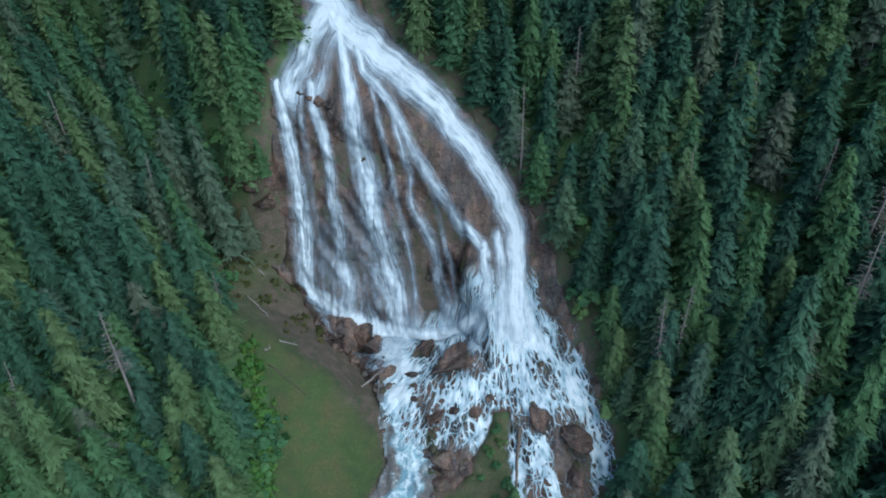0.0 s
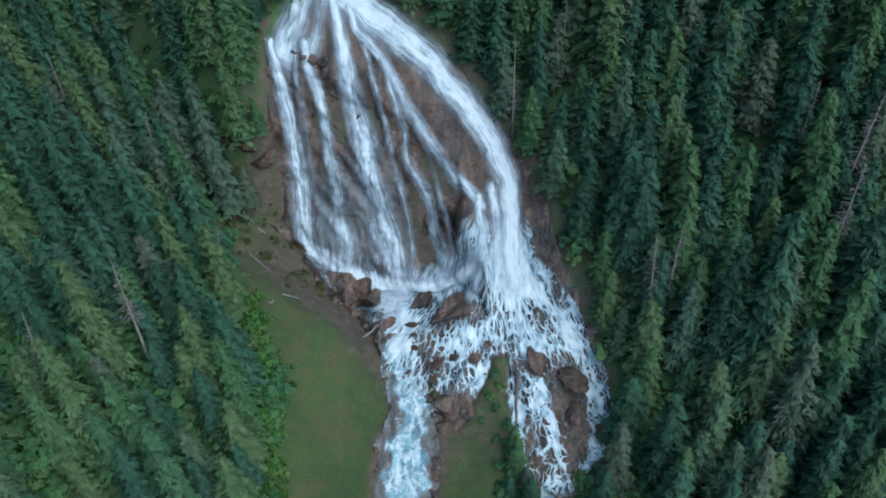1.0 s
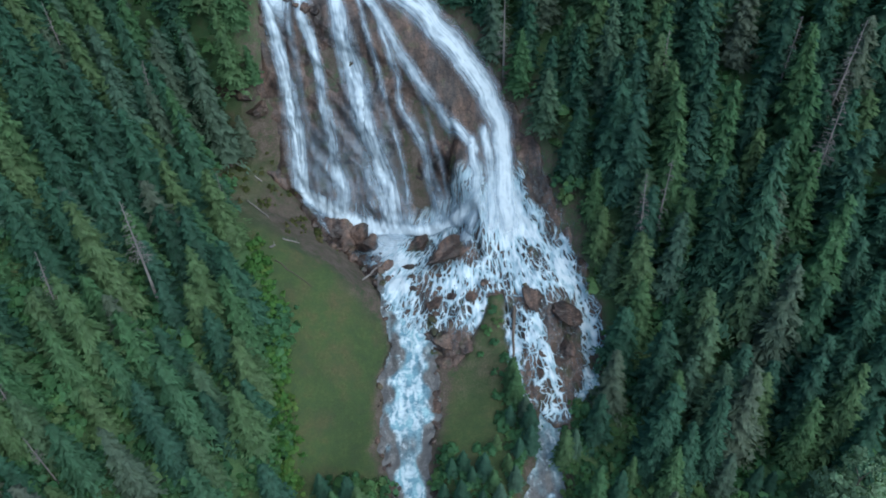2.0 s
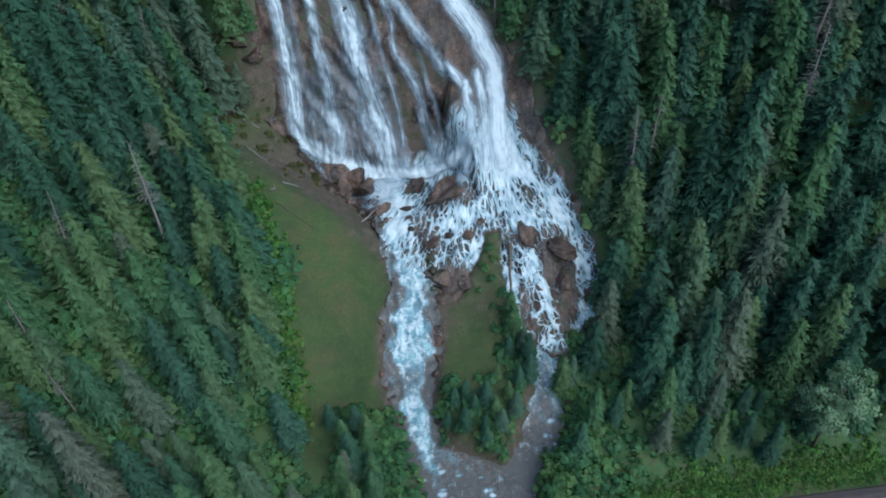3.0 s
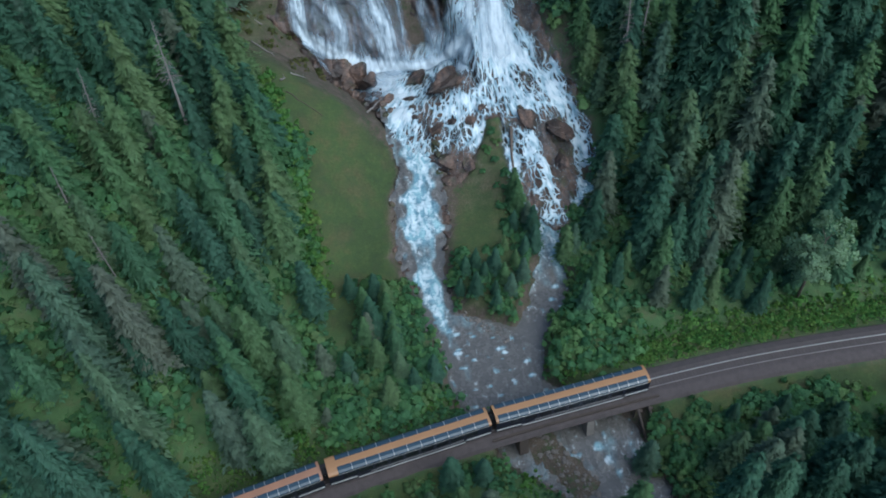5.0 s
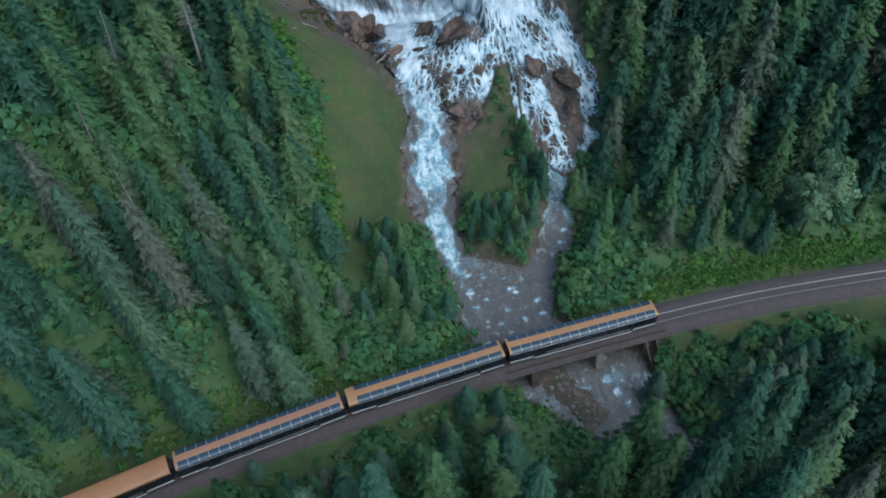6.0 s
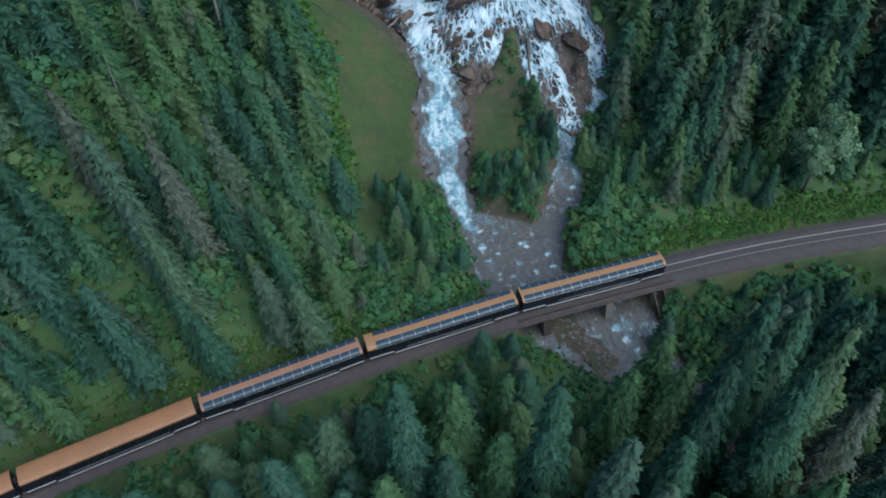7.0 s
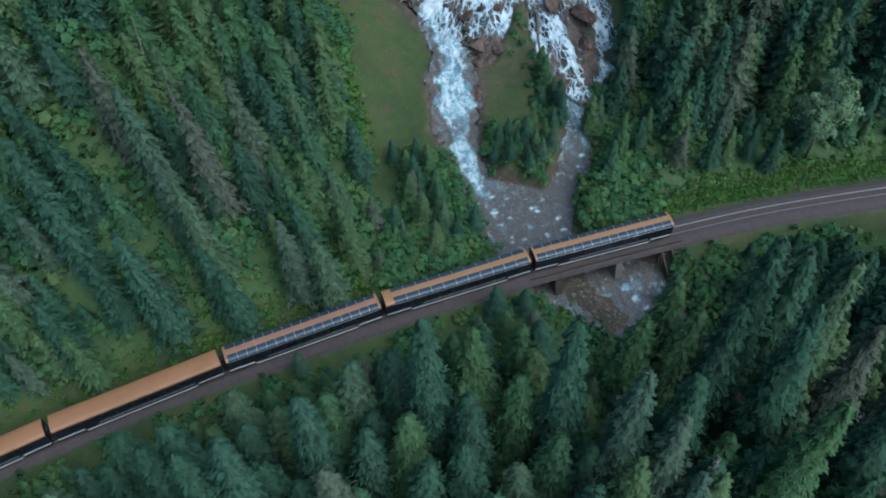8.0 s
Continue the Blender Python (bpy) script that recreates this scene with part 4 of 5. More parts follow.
# trees that crowd the edges of the falls: x, y, height
FALLS_EDGE = ((-33.5, 133.5, 18), (-32.0, 138.5, 17), (-31.5, 143.0, 16), (-30.5, 148.0, 15), (-29.5, 153.0, 16), (-34.5, 146.5, 18), (-36.0, 140.0, 19), (25.5, 121.5, 14), (29.5, 113.5, 13), (21.5, 129.0, 14), (32.5, 106.5, 12), (17.0, 135.5, 15),
              (23.5, 133.0, 13), (27.0, 137.5, 15), (30.5, 129.5, 14), (27.0, 127.0, 13), (15.5, 153.0, 14), (9.0, 155.5, 14), (20.0, 147.0, 15), (-28.8, 157.5, 14), (-33.0, 128.8, 9), (-30.0, 134.0, 8), (33.0, 101.0, 12), (34.5, 96.0, 11), (31.0, 116.5, 13))


def plan_trees():
    """Every tree as x, y, height, form, turn."""
    rng = np.random.default_rng(11)
    spots = []
    for x, y, top in MARKED + NEAR_SIDE:
        spots.append((x, y, top + 0.6 - float(land(x, y)), int(rng.integers(0, 6)), rng.random() * 6.28))
    for x, y, h in FALLS_EDGE:
        spots.append((x, y, h, int(rng.integers(0, 6)), rng.random() * 6.28))
    taken = [(s[0], s[1]) for s in spots]
    pitch = 4.9
    for gy in np.arange(-20, 168, pitch):
        for gx in np.arange(-112, 128, pitch):
            x, y = gx + rng.uniform(-1.8, 1.8), gy + rng.uniform(-1.8, 1.8)
            keep, size, form, turn = rng.random(), rng.random(), int(rng.integers(0, 6)), rng.random() * 6.28
            if not np.interp(y, (-10, 0, 20, 60, 90, 110, 140, 166), (-58, -82, -92, -90, -80, -78, -86, -90)) < x < np.interp(y, (-10, 0, 30, 60, 110, 140, 150, 166), (58, 62, 78, 92, 98, 92, 80, 60)):
                continue
            if x > 24 and y > 60 and keep < (0.40 if y < 100 else 0.24) or x < -24 and 36 < y < 90 and keep < 0.22:
                continue
            if free_of_trees(x, y) or keep < 0.06 or min((x - a) ** 2 + (y - b) ** 2 for a, b in taken) < 12:
                continue
            if y < rail_y(x):
                gap = rail_y(x) - y
                if gap < 8 or keep < 0.2:
                    continue
                h = min(15 + 14 * size, (gap - 3) * 0.98)
                if 2 < x < 36:
                    h = min(h, 0.8 * (18 - y))
                    if h < 3:
                        continue
            elif y < 62 and x < -10:
                h = (10 + 10 * size) * (0.55 if x > -28 else 1)
            elif x < -24 and y < 92:
                h = 11 + 9 * size
            elif 20 < x < 34 and y < 82:
                h = 6 + 6 * size
            elif x > 20 and y < 60:
                h = 6 + 7 * size
            else:
                h = 15 + 10 * size if x < 24 else 15 + 11 * size
            if y < -25:
                h *= 0.8
            spots.append((x, y, h, form, turn))
    # rounder crowns on the valley floor
    return [(x, y, h, (2, 3, 5)[form % 3] if y < rail_y(x) else form, turn) for x, y, h, form, turn in spots]


def girth(h):
    """Tall trees are slimmer for their height than young ones."""
    return min(1.12, max(0.62, 18.0 / h) ** 0.65)


def spread_of(spot):
    """Width, width, height; the trees of the valley floor south of the track are the fullest."""
    x, y, h, form, turn = spot
    w = min(h * girth(h) * (1.25 if y < rail_y(x) else 1.05), 25.0)
    return w, w, h


def lean_of(x, y):
    """Degrees by which the trees of the western hillside lean up the slope."""
    return 4.5 * float(step(-18, -30, x)) if y > rail_y(x) else 0.0


def place(spot):
    x, y, h, form, turn = spot
    lean = lean_of(x, y)
    x = x + h * math.sin(math.radians(lean)) * 0.8
    return pose(x, y, float(land(x, y)) - 0.25, 0, -lean, 0) @ pose(0, 0, 0, 0, 0, math.degrees(turn)) @ Matrix.Diagonal((*spread_of(spot), 1))


def woods(name, label, spots, seed, forms=FAR_FORMS):
    """Uncountable forest joined into one sheet of trees."""
    rng = np.random.default_rng(seed)
    V, F, T, C, M, N, at = [], [], [], [], [], [], 0
    for spot in spots:
        x, y, h, form, turn = spot
        z = float(land(x, y)) - 0.25
        (tv, tf), (cv, cf, cn), tip = forms[form]
        rot = np.array(((math.cos(turn), math.sin(turn), 0), (-math.sin(turn), math.cos(turn), 0), (0, 0, 1)))
        tint, lean = rng.random(), math.sin(math.radians(lean_of(x, y)))
        wide = h * girth(h) * (1.30 if x > 24 else 1.18)
        tn = tv * (1, 1, 0) + (0, 0, 1e-4)
        for v, f, t, m, nrm in ((tv, tf, np.zeros(len(tv)), 0, tn / np.linalg.norm(tn, axis=1, keepdims=True)), (cv, cf, tip, 1, cn)):
            N.append(nrm @ rot)
            p = (v * (wide, wide, h)) @ rot
            V.append(p + (x, y, z) - p[:, 2:3] * (lean, 0, 0))
            F.append(f + at)
            T.append(t)
            C.append(np.full(len(v), tint))
            M.append(np.full(len(f), m))
            at += len(v)
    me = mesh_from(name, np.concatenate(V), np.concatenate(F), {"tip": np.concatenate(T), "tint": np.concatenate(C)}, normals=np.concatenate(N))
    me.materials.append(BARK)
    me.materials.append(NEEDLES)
    me.polygons.foreach_set("material_index", np.concatenate(M).astype(np.int32))
    return tagged(new(name, me), label, "forest", kind="stuff")


def build_forest():
    spots = plan_trees()
    near = [s for s in spots if -14 < s[1] < 64 and -62 < s[0] < 68][:290]
    chosen = set(map(id, near))
    rest = [s for s in spots if id(s) not in chosen]
    protos = {}
    for s in near:
        tall = s[1] < rail_y(s[0])
        key = (s[3], tall)
        if key not in protos:
            protos[key] = tree_kind("conifer", LABELS[s[3]], *(TALL_FORMS if tall else FORMS)[s[3]], NEEDLES)
            protos[key].matrix_basis = place(s)
        else:
            copy_thing(protos[key], place(s)).scale = spread_of(s)
    woods("woods_west", "dense dark conifer forest climbing the slope", [s for s in rest if s[0] < 0], 5)
    woods("woods_east", "dense dark conifer forest climbing the slope", [s for s in rest if s[0] >= 0], 6)
    # the same forest round about and behind, thinner and coarser
    far = np.random.default_rng(91)
    rough_forms = [conifer(**s, whorls=9, per=6, tufts=3, size=0.11) for s in SHAPES]
    round_about = []
    for k in range(600):
        x, y = far.uniform(-170, 180), far.uniform(-120, 230)
        seen = np.interp(y, (-22, -10, 20, 60, 110, 166), (0, -58, -92, -92, -80, -92)) < x < np.interp(y, (-22, -10, 0, 30, 60, 110, 140, 166), (0, 58, 62, 78, 92, 98, 92, 70)) and -22 < y < 168
        if seen or abs(y - rail_y(x)) < 12 or off_stream(x, y) < 3 or on_rock(x, y) > 0.02 or (y > 150 and -34 < x < -6):
            continue
        round_about.append((x, y, 14 + 10 * far.random(), int(far.integers(0, 6)), far.random() * 6.28))
    woods("woods_around", "conifer forest spreading along the valley", round_about, 7, rough_forms)


build_forest()


def bush_form(seed, count, leaf, lumps=12):
    """A rounded bush about 1 in radius: a lumpy core under small overlapping leaf sprays, top light painted in as tip
    values.
    """
    rng = np.random.default_rng(seed)
    c = np.concatenate([rng.normal(0, 0.46, (lumps, 2)), rng.uniform(-0.05, 0.5, (lumps, 1))], 1)
    r = rng.uniform(0.14, 0.40, lumps)
    pick = rng.integers(0, lumps, count)
    d = rng.normal(0, 1, (count, 3))
    d[:, 2] = np.abs(d[:, 2]) - 0.25
    d /= np.linalg.norm(d, axis=1, keepdims=True)
    p = c[pick] + d * (r[pick] * rng.uniform(0.80, 1.22, count))[:, None]
    a = np.cross(d, rng.normal(0, 1, (count, 3)))
    a /= np.linalg.norm(a, axis=1, keepdims=True) + 1e-9
    a = a + d * rng.uniform(-0.1, 0.5, (count, 1))
    b = np.cross(a, d)
    sz = leaf * rng.uniform(0.6, 1.4, (count, 1))
    V = [np.stack([p - a * sz * 0.5 + b * sz * 0.4, p - a * sz * 0.5 - b * sz * 0.4, p + a * sz * 0.7], 1).reshape(-1, 3)]
    F = [np.arange(count * 3).reshape(-1, 3)]
    # leaves that face up are coloured lighter, as if lit from above
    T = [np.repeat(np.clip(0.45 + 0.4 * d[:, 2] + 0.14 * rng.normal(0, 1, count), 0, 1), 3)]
    at = count * 3
    for k in range(lumps):
        t = np.arange(5) * 6.283 / 5
        rr = r[k] * 0.8
        ring = [np.stack([np.cos(t + q) * rr * w, np.sin(t + q) * rr * w, np.full(5, rr * u)], -1) for q, w, u in ((0, 1.0, -0.1), (0.4, 0.75, 0.62))]
        V.append(np.concatenate(ring + [np.array([(0, 0, rr * 0.95)])]) + c[k])
        i = np.arange(5)
        j = (i + 1) % 5
        F.append(np.concatenate([np.stack([i, j, j + 5], -1), np.stack([i, j + 5, i + 5], -1), np.stack([i + 5, j + 5, np.full(5, 10)], -1)]) + at)
        # one darker value for the core: painted shade under the leaves
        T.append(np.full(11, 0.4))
        at += 11
    V, F = np.concatenate(V), np.concatenate(F)
    N = V * (0.8, 0.8, 0.6) + (0, 0, 0.7) + 0.22 * rng.normal(0, 1, V.shape)
    N /= np.linalg.norm(N, axis=1, keepdims=True)
    return V, facing(V, F, N), np.concatenate(T), N


def shrubs(name, label, spots, seed, count=260, leaf=0.16, mat=None, lumps=12):
    """Undergrowth joined into one: leafy bushes at x, y, size."""
    rng = np.random.default_rng(seed)
    forms = [bush_form(seed * 10 + k, count, leaf, lumps) for k in range(6)]
    V, F, T, C, N, at = [], [], [], [], [], 0
    for x, y, size in spots:
        v, f, t, nrm = forms[int(rng.integers(0, 6))]
        a = rng.random() * 6.28
        rot = np.array(((math.cos(a), math.sin(a), 0), (-math.sin(a), math.cos(a), 0), (0, 0, 1)))
        V.append((v * size * (1, 1, rng.uniform(0.8, 1.3))) @ rot + (x, y, float(land(x, y)) + 0.05 * size))
        N.append(nrm @ rot)
        F.append(f + at)
        T.append(t)
        C.append(np.full(len(v), rng.random()))
        at += len(v)
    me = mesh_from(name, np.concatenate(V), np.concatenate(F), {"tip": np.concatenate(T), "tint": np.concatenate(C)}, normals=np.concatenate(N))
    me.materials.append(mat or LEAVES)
    return tagged(new(name, me), label, "shrubs", kind="stuff")


def build_shrubs():
    rng = np.random.default_rng(21)
    bank, isle, under, verge, moss, meadow_edge = [], [], [], [], [], []
    for k in range(7200):
        x, y = rng.uniform(-90, 84), rng.uniform(-14, 100)
        if off_stream(x, y) < 1.0 or on_rock(x, y) > 0.02:
            continue
        side = y - rail_y(x)
        if -5.2 < side < 4.6:
            continue
        if -23 < x < -16.5 and y > 54 and y < 72:
            continue
        if (-24 < x < 0 and 36 < y < 66) or (10 < x < 29 and side > 6 and y < 58):
            bank.append((x, y, 1.0 + 1.8 * rng.random() ** 1.5))
        elif 55 < y < 99 and np.interp(y, STREAM_Y, STREAM_R) < x < np.interp(y, BRANCH_Y, BRANCH_L):
            if y < 71 or (x > 11.5 and y < 82):
                isle.append((x, y, rng.uniform(0.9, 1.9)))
        elif -13 < side < -5 and x < 4:
            bank.append((x, y, rng.uniform(0.8, 2.0)))
        elif 4.0 < abs(side) < 12:
            if rng.random() < 0.45:
                verge.append((x, y, rng.uniform(0.5, 1.3) * (0.5 if abs(side) < 8 else 1.1)))
        elif y < 92 and x < -24 and rng.random() < 0.42:
            under.append((x, y, rng.uniform(1.6, 3.6)))
        elif y < 64 and rng.random() < 0.30:
            under.append((x, y, rng.uniform(1.0, 2.4)))
        elif -30 < x < -20 and 60 < y < 80 and x < np.interp(y, (60, 68, 71, 78), (-17, -18, -23, -26)):
            bank.append((x, y, rng.uniform(0.8, 2.0)))
    for k in range(900):
        x, y = rng.uniform(-85, 90), rng.uniform(55, 160)
        if (x > 26 or x < -36) and on_rock(x, y) < 0.02 and abs(x) < 62 + 0.2 * y:
            under.append((x, y, rng.uniform(2.2, 4.2)))
    for k in range(700):
        x = rng.uniform(28, 88)
        verge.append((x, float(rail_y(x)) + rng.uniform(4.0, 8.5), rng.uniform(0.4, 0.85)))
    for k in range(70):
        y = rng.uniform(55, 86)
        bank.append((float(np.interp(y, BRANCH_Y, BRANCH_R)) + rng.uniform(1.2, 4.5), y, rng.uniform(0.8, 1.7)))
    for k in range(22):
        x = rng.uniform(-6, 4.2)
        bank.append((x, float(rail_y(x)) + rng.uniform(3.3, 6.0), rng.uniform(0.7, 1.2)))
    for k in range(760):
        x, s = rng.uniform(-75, 85), rng.uniform(4.6, 10.5)
        y = rail_y(x) + s
        if off_stream(x, y) > 1.0:
            verge.append((x, y, rng.uniform(0.35, 1.0)))
    for k in range(240):
        x, y = rng.uniform(20, 60), rng.uniform(14, 34)
        if off_stream(x, y) > 0.8 and y < rail_y(x) - 5.5:
            bank.append((x, y, rng.uniform(1.2, 2.6)))
    for k in range(170):
        y = rng.uniform(64, 104)
        x = float(np.interp(y, (60, 71, 78, 88, 96, 103), (-23, -23.5, -25, -25.5, -26, -30))) + rng.normal(-0.6, 1.0)
        meadow_edge.append((x, y, rng.uniform(0.6, 1.7)))
    for k in range(80):
        t, s = rng.random(), rng.normal(0, 1)
        x, y = -44 + 26 * t + 3.0 * s, 131 - 14 * t + 4.0 * rng.normal()
        if on_rock(x, y) < 0.02:
            moss.append((x, y, 0.4 + 1.2 * rng.random() ** 2))
    isle += [(12.6, 95.4, 1.5), (11.3, 92.0, 1.2), (13.4, 93.0, 1.4), (12.8, 89.6, 1.2), (14.2, 86.4, 1.6), (14.4, 83.6, 1.5), (12.2, 84.5, 0.9), (10.0, 88.0, 0.9)]
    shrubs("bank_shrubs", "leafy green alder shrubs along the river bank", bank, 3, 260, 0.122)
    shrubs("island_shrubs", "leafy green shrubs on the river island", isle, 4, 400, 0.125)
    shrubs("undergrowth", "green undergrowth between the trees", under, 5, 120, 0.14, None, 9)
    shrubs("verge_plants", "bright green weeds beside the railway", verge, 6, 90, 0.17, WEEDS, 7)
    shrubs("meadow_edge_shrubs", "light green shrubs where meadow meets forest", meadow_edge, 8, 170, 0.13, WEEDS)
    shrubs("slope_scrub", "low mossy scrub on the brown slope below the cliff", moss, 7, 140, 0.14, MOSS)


build_shrubs()


def build_aspen():
    """The one pale broad-leaved tree beside the track."""
    x, y, top = 60.2, 51.5, 17.4
    z = float(land(x, y))
    h = top - z
    root = tagged(new("aspen_tree"), "pale grey-green broad-leaved tree beside the railway", "tree")
    root.matrix_basis = pose(x, y, z - 0.2)
    rng = np.random.default_rng(8)
    sticks = []
    stem = tube([(0, 0, 0), (0.15, 0.1, h * 0.3), (0.2, 0.1, h * 0.6), (0.1, -0.2, h * 0.9)], [0.3, 0.24, 0.16, 0.05], 8)
    crown, soft = [], []
    for k in range(26):
        a, zz = rng.random() * 6.28, h * rng.uniform(0.30, 0.92)
        r = (1.2 + 3.6 * math.sin(math.pi * min(zz / h, 1.0) ** 1.3)) * rng.random() ** 0.6
        tip = (math.cos(a) * r, math.sin(a) * r, zz + 0.6)
        sticks.append(limb((0.1, 0, zz - 1.2), tip, 0.08, 0.02, 5))
        v, f, t = leafy(100 + k, 2.4, 380, 5, 0.42)
        crown.append((v + np.array(tip), f, t))
        soft.append(v + np.array((math.cos(a), math.sin(a), 1.6)) * 1.1)
    part("trunk", mesh_from("trunk", *stem), BARK, root)
    tagged(part("limb_work", mesh_from("limb_work", *join(sticks)), BARK, root), kind="stuff")
    v, f = join([(a, b) for a, b, c in crown])
    nrm = np.concatenate(soft)
    nrm /= np.linalg.norm(nrm, axis=1, keepdims=True)
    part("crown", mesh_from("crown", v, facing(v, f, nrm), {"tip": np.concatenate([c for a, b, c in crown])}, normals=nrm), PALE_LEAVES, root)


def snag(seed, h, bare=0.35):
    """A dead conifer: a leaning grey pole with drooping bare branches on its upper part."""
    rng = np.random.default_rng(seed)
    lean = rng.normal(0, 0.03, 2) * h
    pole = tube([(*(lean * k / 5), h * k / 5) for k in range(6)], [0.26 * (1 - k / 5.4) for k in range(6)])
    twigs = []
    for k in range(70):
        s = 1 - (1 - bare) * rng.random() ** 0.8
        a, L = rng.random() * 6.28, (0.35 + 1.35 * (1 - s) / (1 - bare)) * rng.uniform(0.5, 1.1)
        p = np.array((*(lean * s), h * s))
        q = p + np.array((math.cos(a) * L, math.sin(a) * L, -0.25 * L + 0.2))
        twigs.append(limb(p, q, 0.042, 0.014, 3))
        for m in range(2):
            r = p + (q - p) * rng.uniform(0.45, 0.95)
            b = a + rng.choice((-0.8, 0.8))
            twigs.append(limb(r, r + np.array((math.cos(b), math.sin(b), -0.45)) * L * 0.35, 0.03, 0.012, 3))
    return pole, join(twigs)


def build_snags():
    rng = np.random.default_rng(77)
    forms = [snag(k, 1.0 * 20, 0.3 + 0.1 * k) for k in range(3)]
    made = {}
    places = ((41.9, 98.0, 38.0), (39.6, 97.0, 37.0), (57.3, 128.0, 60), (60.5, 124.0, 57), (64.0, 112.0, 55), (73.0, 125.0, 66), (54.0, 131.0, 62), (48.5, 132.0, 60), (28.5, 139.0, 62), (18.6, 131.5, 55),
              (-60.5, 126.0, 58), (-47.0, 121.5, 48), (-39.5, 128.8, 43), (-35.0, 109.5, 33), (-52.0, 57.0, 31), (13.5, -12.2, 19.9), (-53.5, 77.0, 44.3), (-42.0, 85.0, 46.9), (-56.0, 62.0, 40), (70.0, 105.0, 58), (66.5, 96.0, 50), (45.5, 118.0, 52))
    for k, (x, y, top) in enumerate(places):
        z = float(land(x, y)) - 0.2
        size = max(top - z, 6) / 20
        m = pose(x, y, z, rng.normal(0, 2), rng.normal(0, 2), rng.random() * 360) @ Matrix.Diagonal((size, size, size, 1))
        f = k % 3
        if f in made:
            copy_thing(made[f], m).scale = (size,) * 3
        else:
            pole, twigs = forms[f]
            made[f] = tagged(new("dead_tree"), "bare bleached dead conifer among living trees", "dead tree", "dead trees")
            part("trunk", mesh_from("trunk", *pole), DEADWOOD, made[f])
            tagged(part("dead_crown", mesh_from("dead_crown", *twigs), DEADWOOD, made[f]), kind="stuff")
            made[f].matrix_basis = m


def build_small_conifers():
    """Young trees on the island and along the river bank."""
    rng = np.random.default_rng(31)
    spots = [(-18.3, 64.2, 6.2), (-13.7, 62.5, 7.6), (-16.0, 60.5, 7.0), (-15.0, 57.0, 8.5), (-12.0, 58.5, 7.0), (-16.2, 53.5, 8.0), (-11.5, 54.0, 7.5), (15.2, 79.5, 8.5), (16.6, 76.5, 6.0), (13.8, 75.5, 5.0), (9.6, 63.2, 5.4), (6.2, 64.5, 4.6), (3.0, 66.0, 5.0), (1.6, 63.0, 4.4), (12.3, 66.5, 4.4), (14.6, 69.0, 5.0), (7.6, 60.6, 4.2), (11.0, 70.5, 4.0), (4.2, 61.5, 6.0), (7.5, 58.2, 5.0), (10.5, 60.8, 5.6), (13.2, 63.5, 6.2), (16.6, 70.2, 7.0), (16.9, 73.6, 8.0), (15.0, 82.0, 8.0), (5.0, 66.8, 5.4), (8.4, 65.4, 6.4)]
    for k in range(26):
        x, y = rng.uniform(-24, -5), rng.uniform(38, 64)
        if off_stream(x, y) > 2.5 and y - rail_y(x) > 8 and not (x > -12 and y > 60 or x < -16.5 and y > 53):
            spots.append((x, y, rng.uniform(4.0, 9.5)))
    proto = None
    for x, y, h in spots:
        m = pose(x, y, float(land(x, y)) - 0.15, 0, 0, rng.random() * 360) @ Matrix.Diagonal((h * 1.4, h * 1.4, h, 1))
        if proto is None:
            proto = tree_kind("young_conifer", "young green spruce among riverside shrubs", *FORMS[4], NEEDLES)
            tagged(proto, group="young trees by the river")
            proto.matrix_basis = m
        else:
            copy_thing(proto, m).scale = (h * 1.4, h * 1.4, h)


build_aspen()
build_snags()
build_small_conifers()


# ---- rocks and fallen logs ----
def boulder_mesh(seed, rock, fine=2):
    """A slabby, flat-faced boulder about 1 across."""
    bm = bmesh.new()
    bmesh.ops.create_icosphere(bm, subdivisions=fine, radius=0.5)
    co = np.array([v.co[:] for v in bm.verts])
    d = co / np.linalg.norm(co, axis=1, keepdims=True)
    rng = np.random.default_rng(seed)
    r = np.full(len(co), 0.62)
    for k in range(11):
        nrm = rng.normal(0, 1, 3)
        nrm /= np.linalg.norm(nrm)
        along_ = d @ nrm
        r = np.where(along_ > 0.12, np.minimum(r, rng.uniform(0.26, 0.50) / np.maximum(along_, 0.12)), r)
    r = r * (1 + 0.16 * rough(d[:, 0] * 2.2 + seed, d[:, 1] * 2.2, d[:, 2] * 2.2, 3))
    for v, a, b in zip(bm.verts, d, r):
        v.co = a * b
    me = bpy.data.meshes.new("boulder")
    bm.to_mesh(me)
    bm.free()
    me.materials.append(rock)
    return me


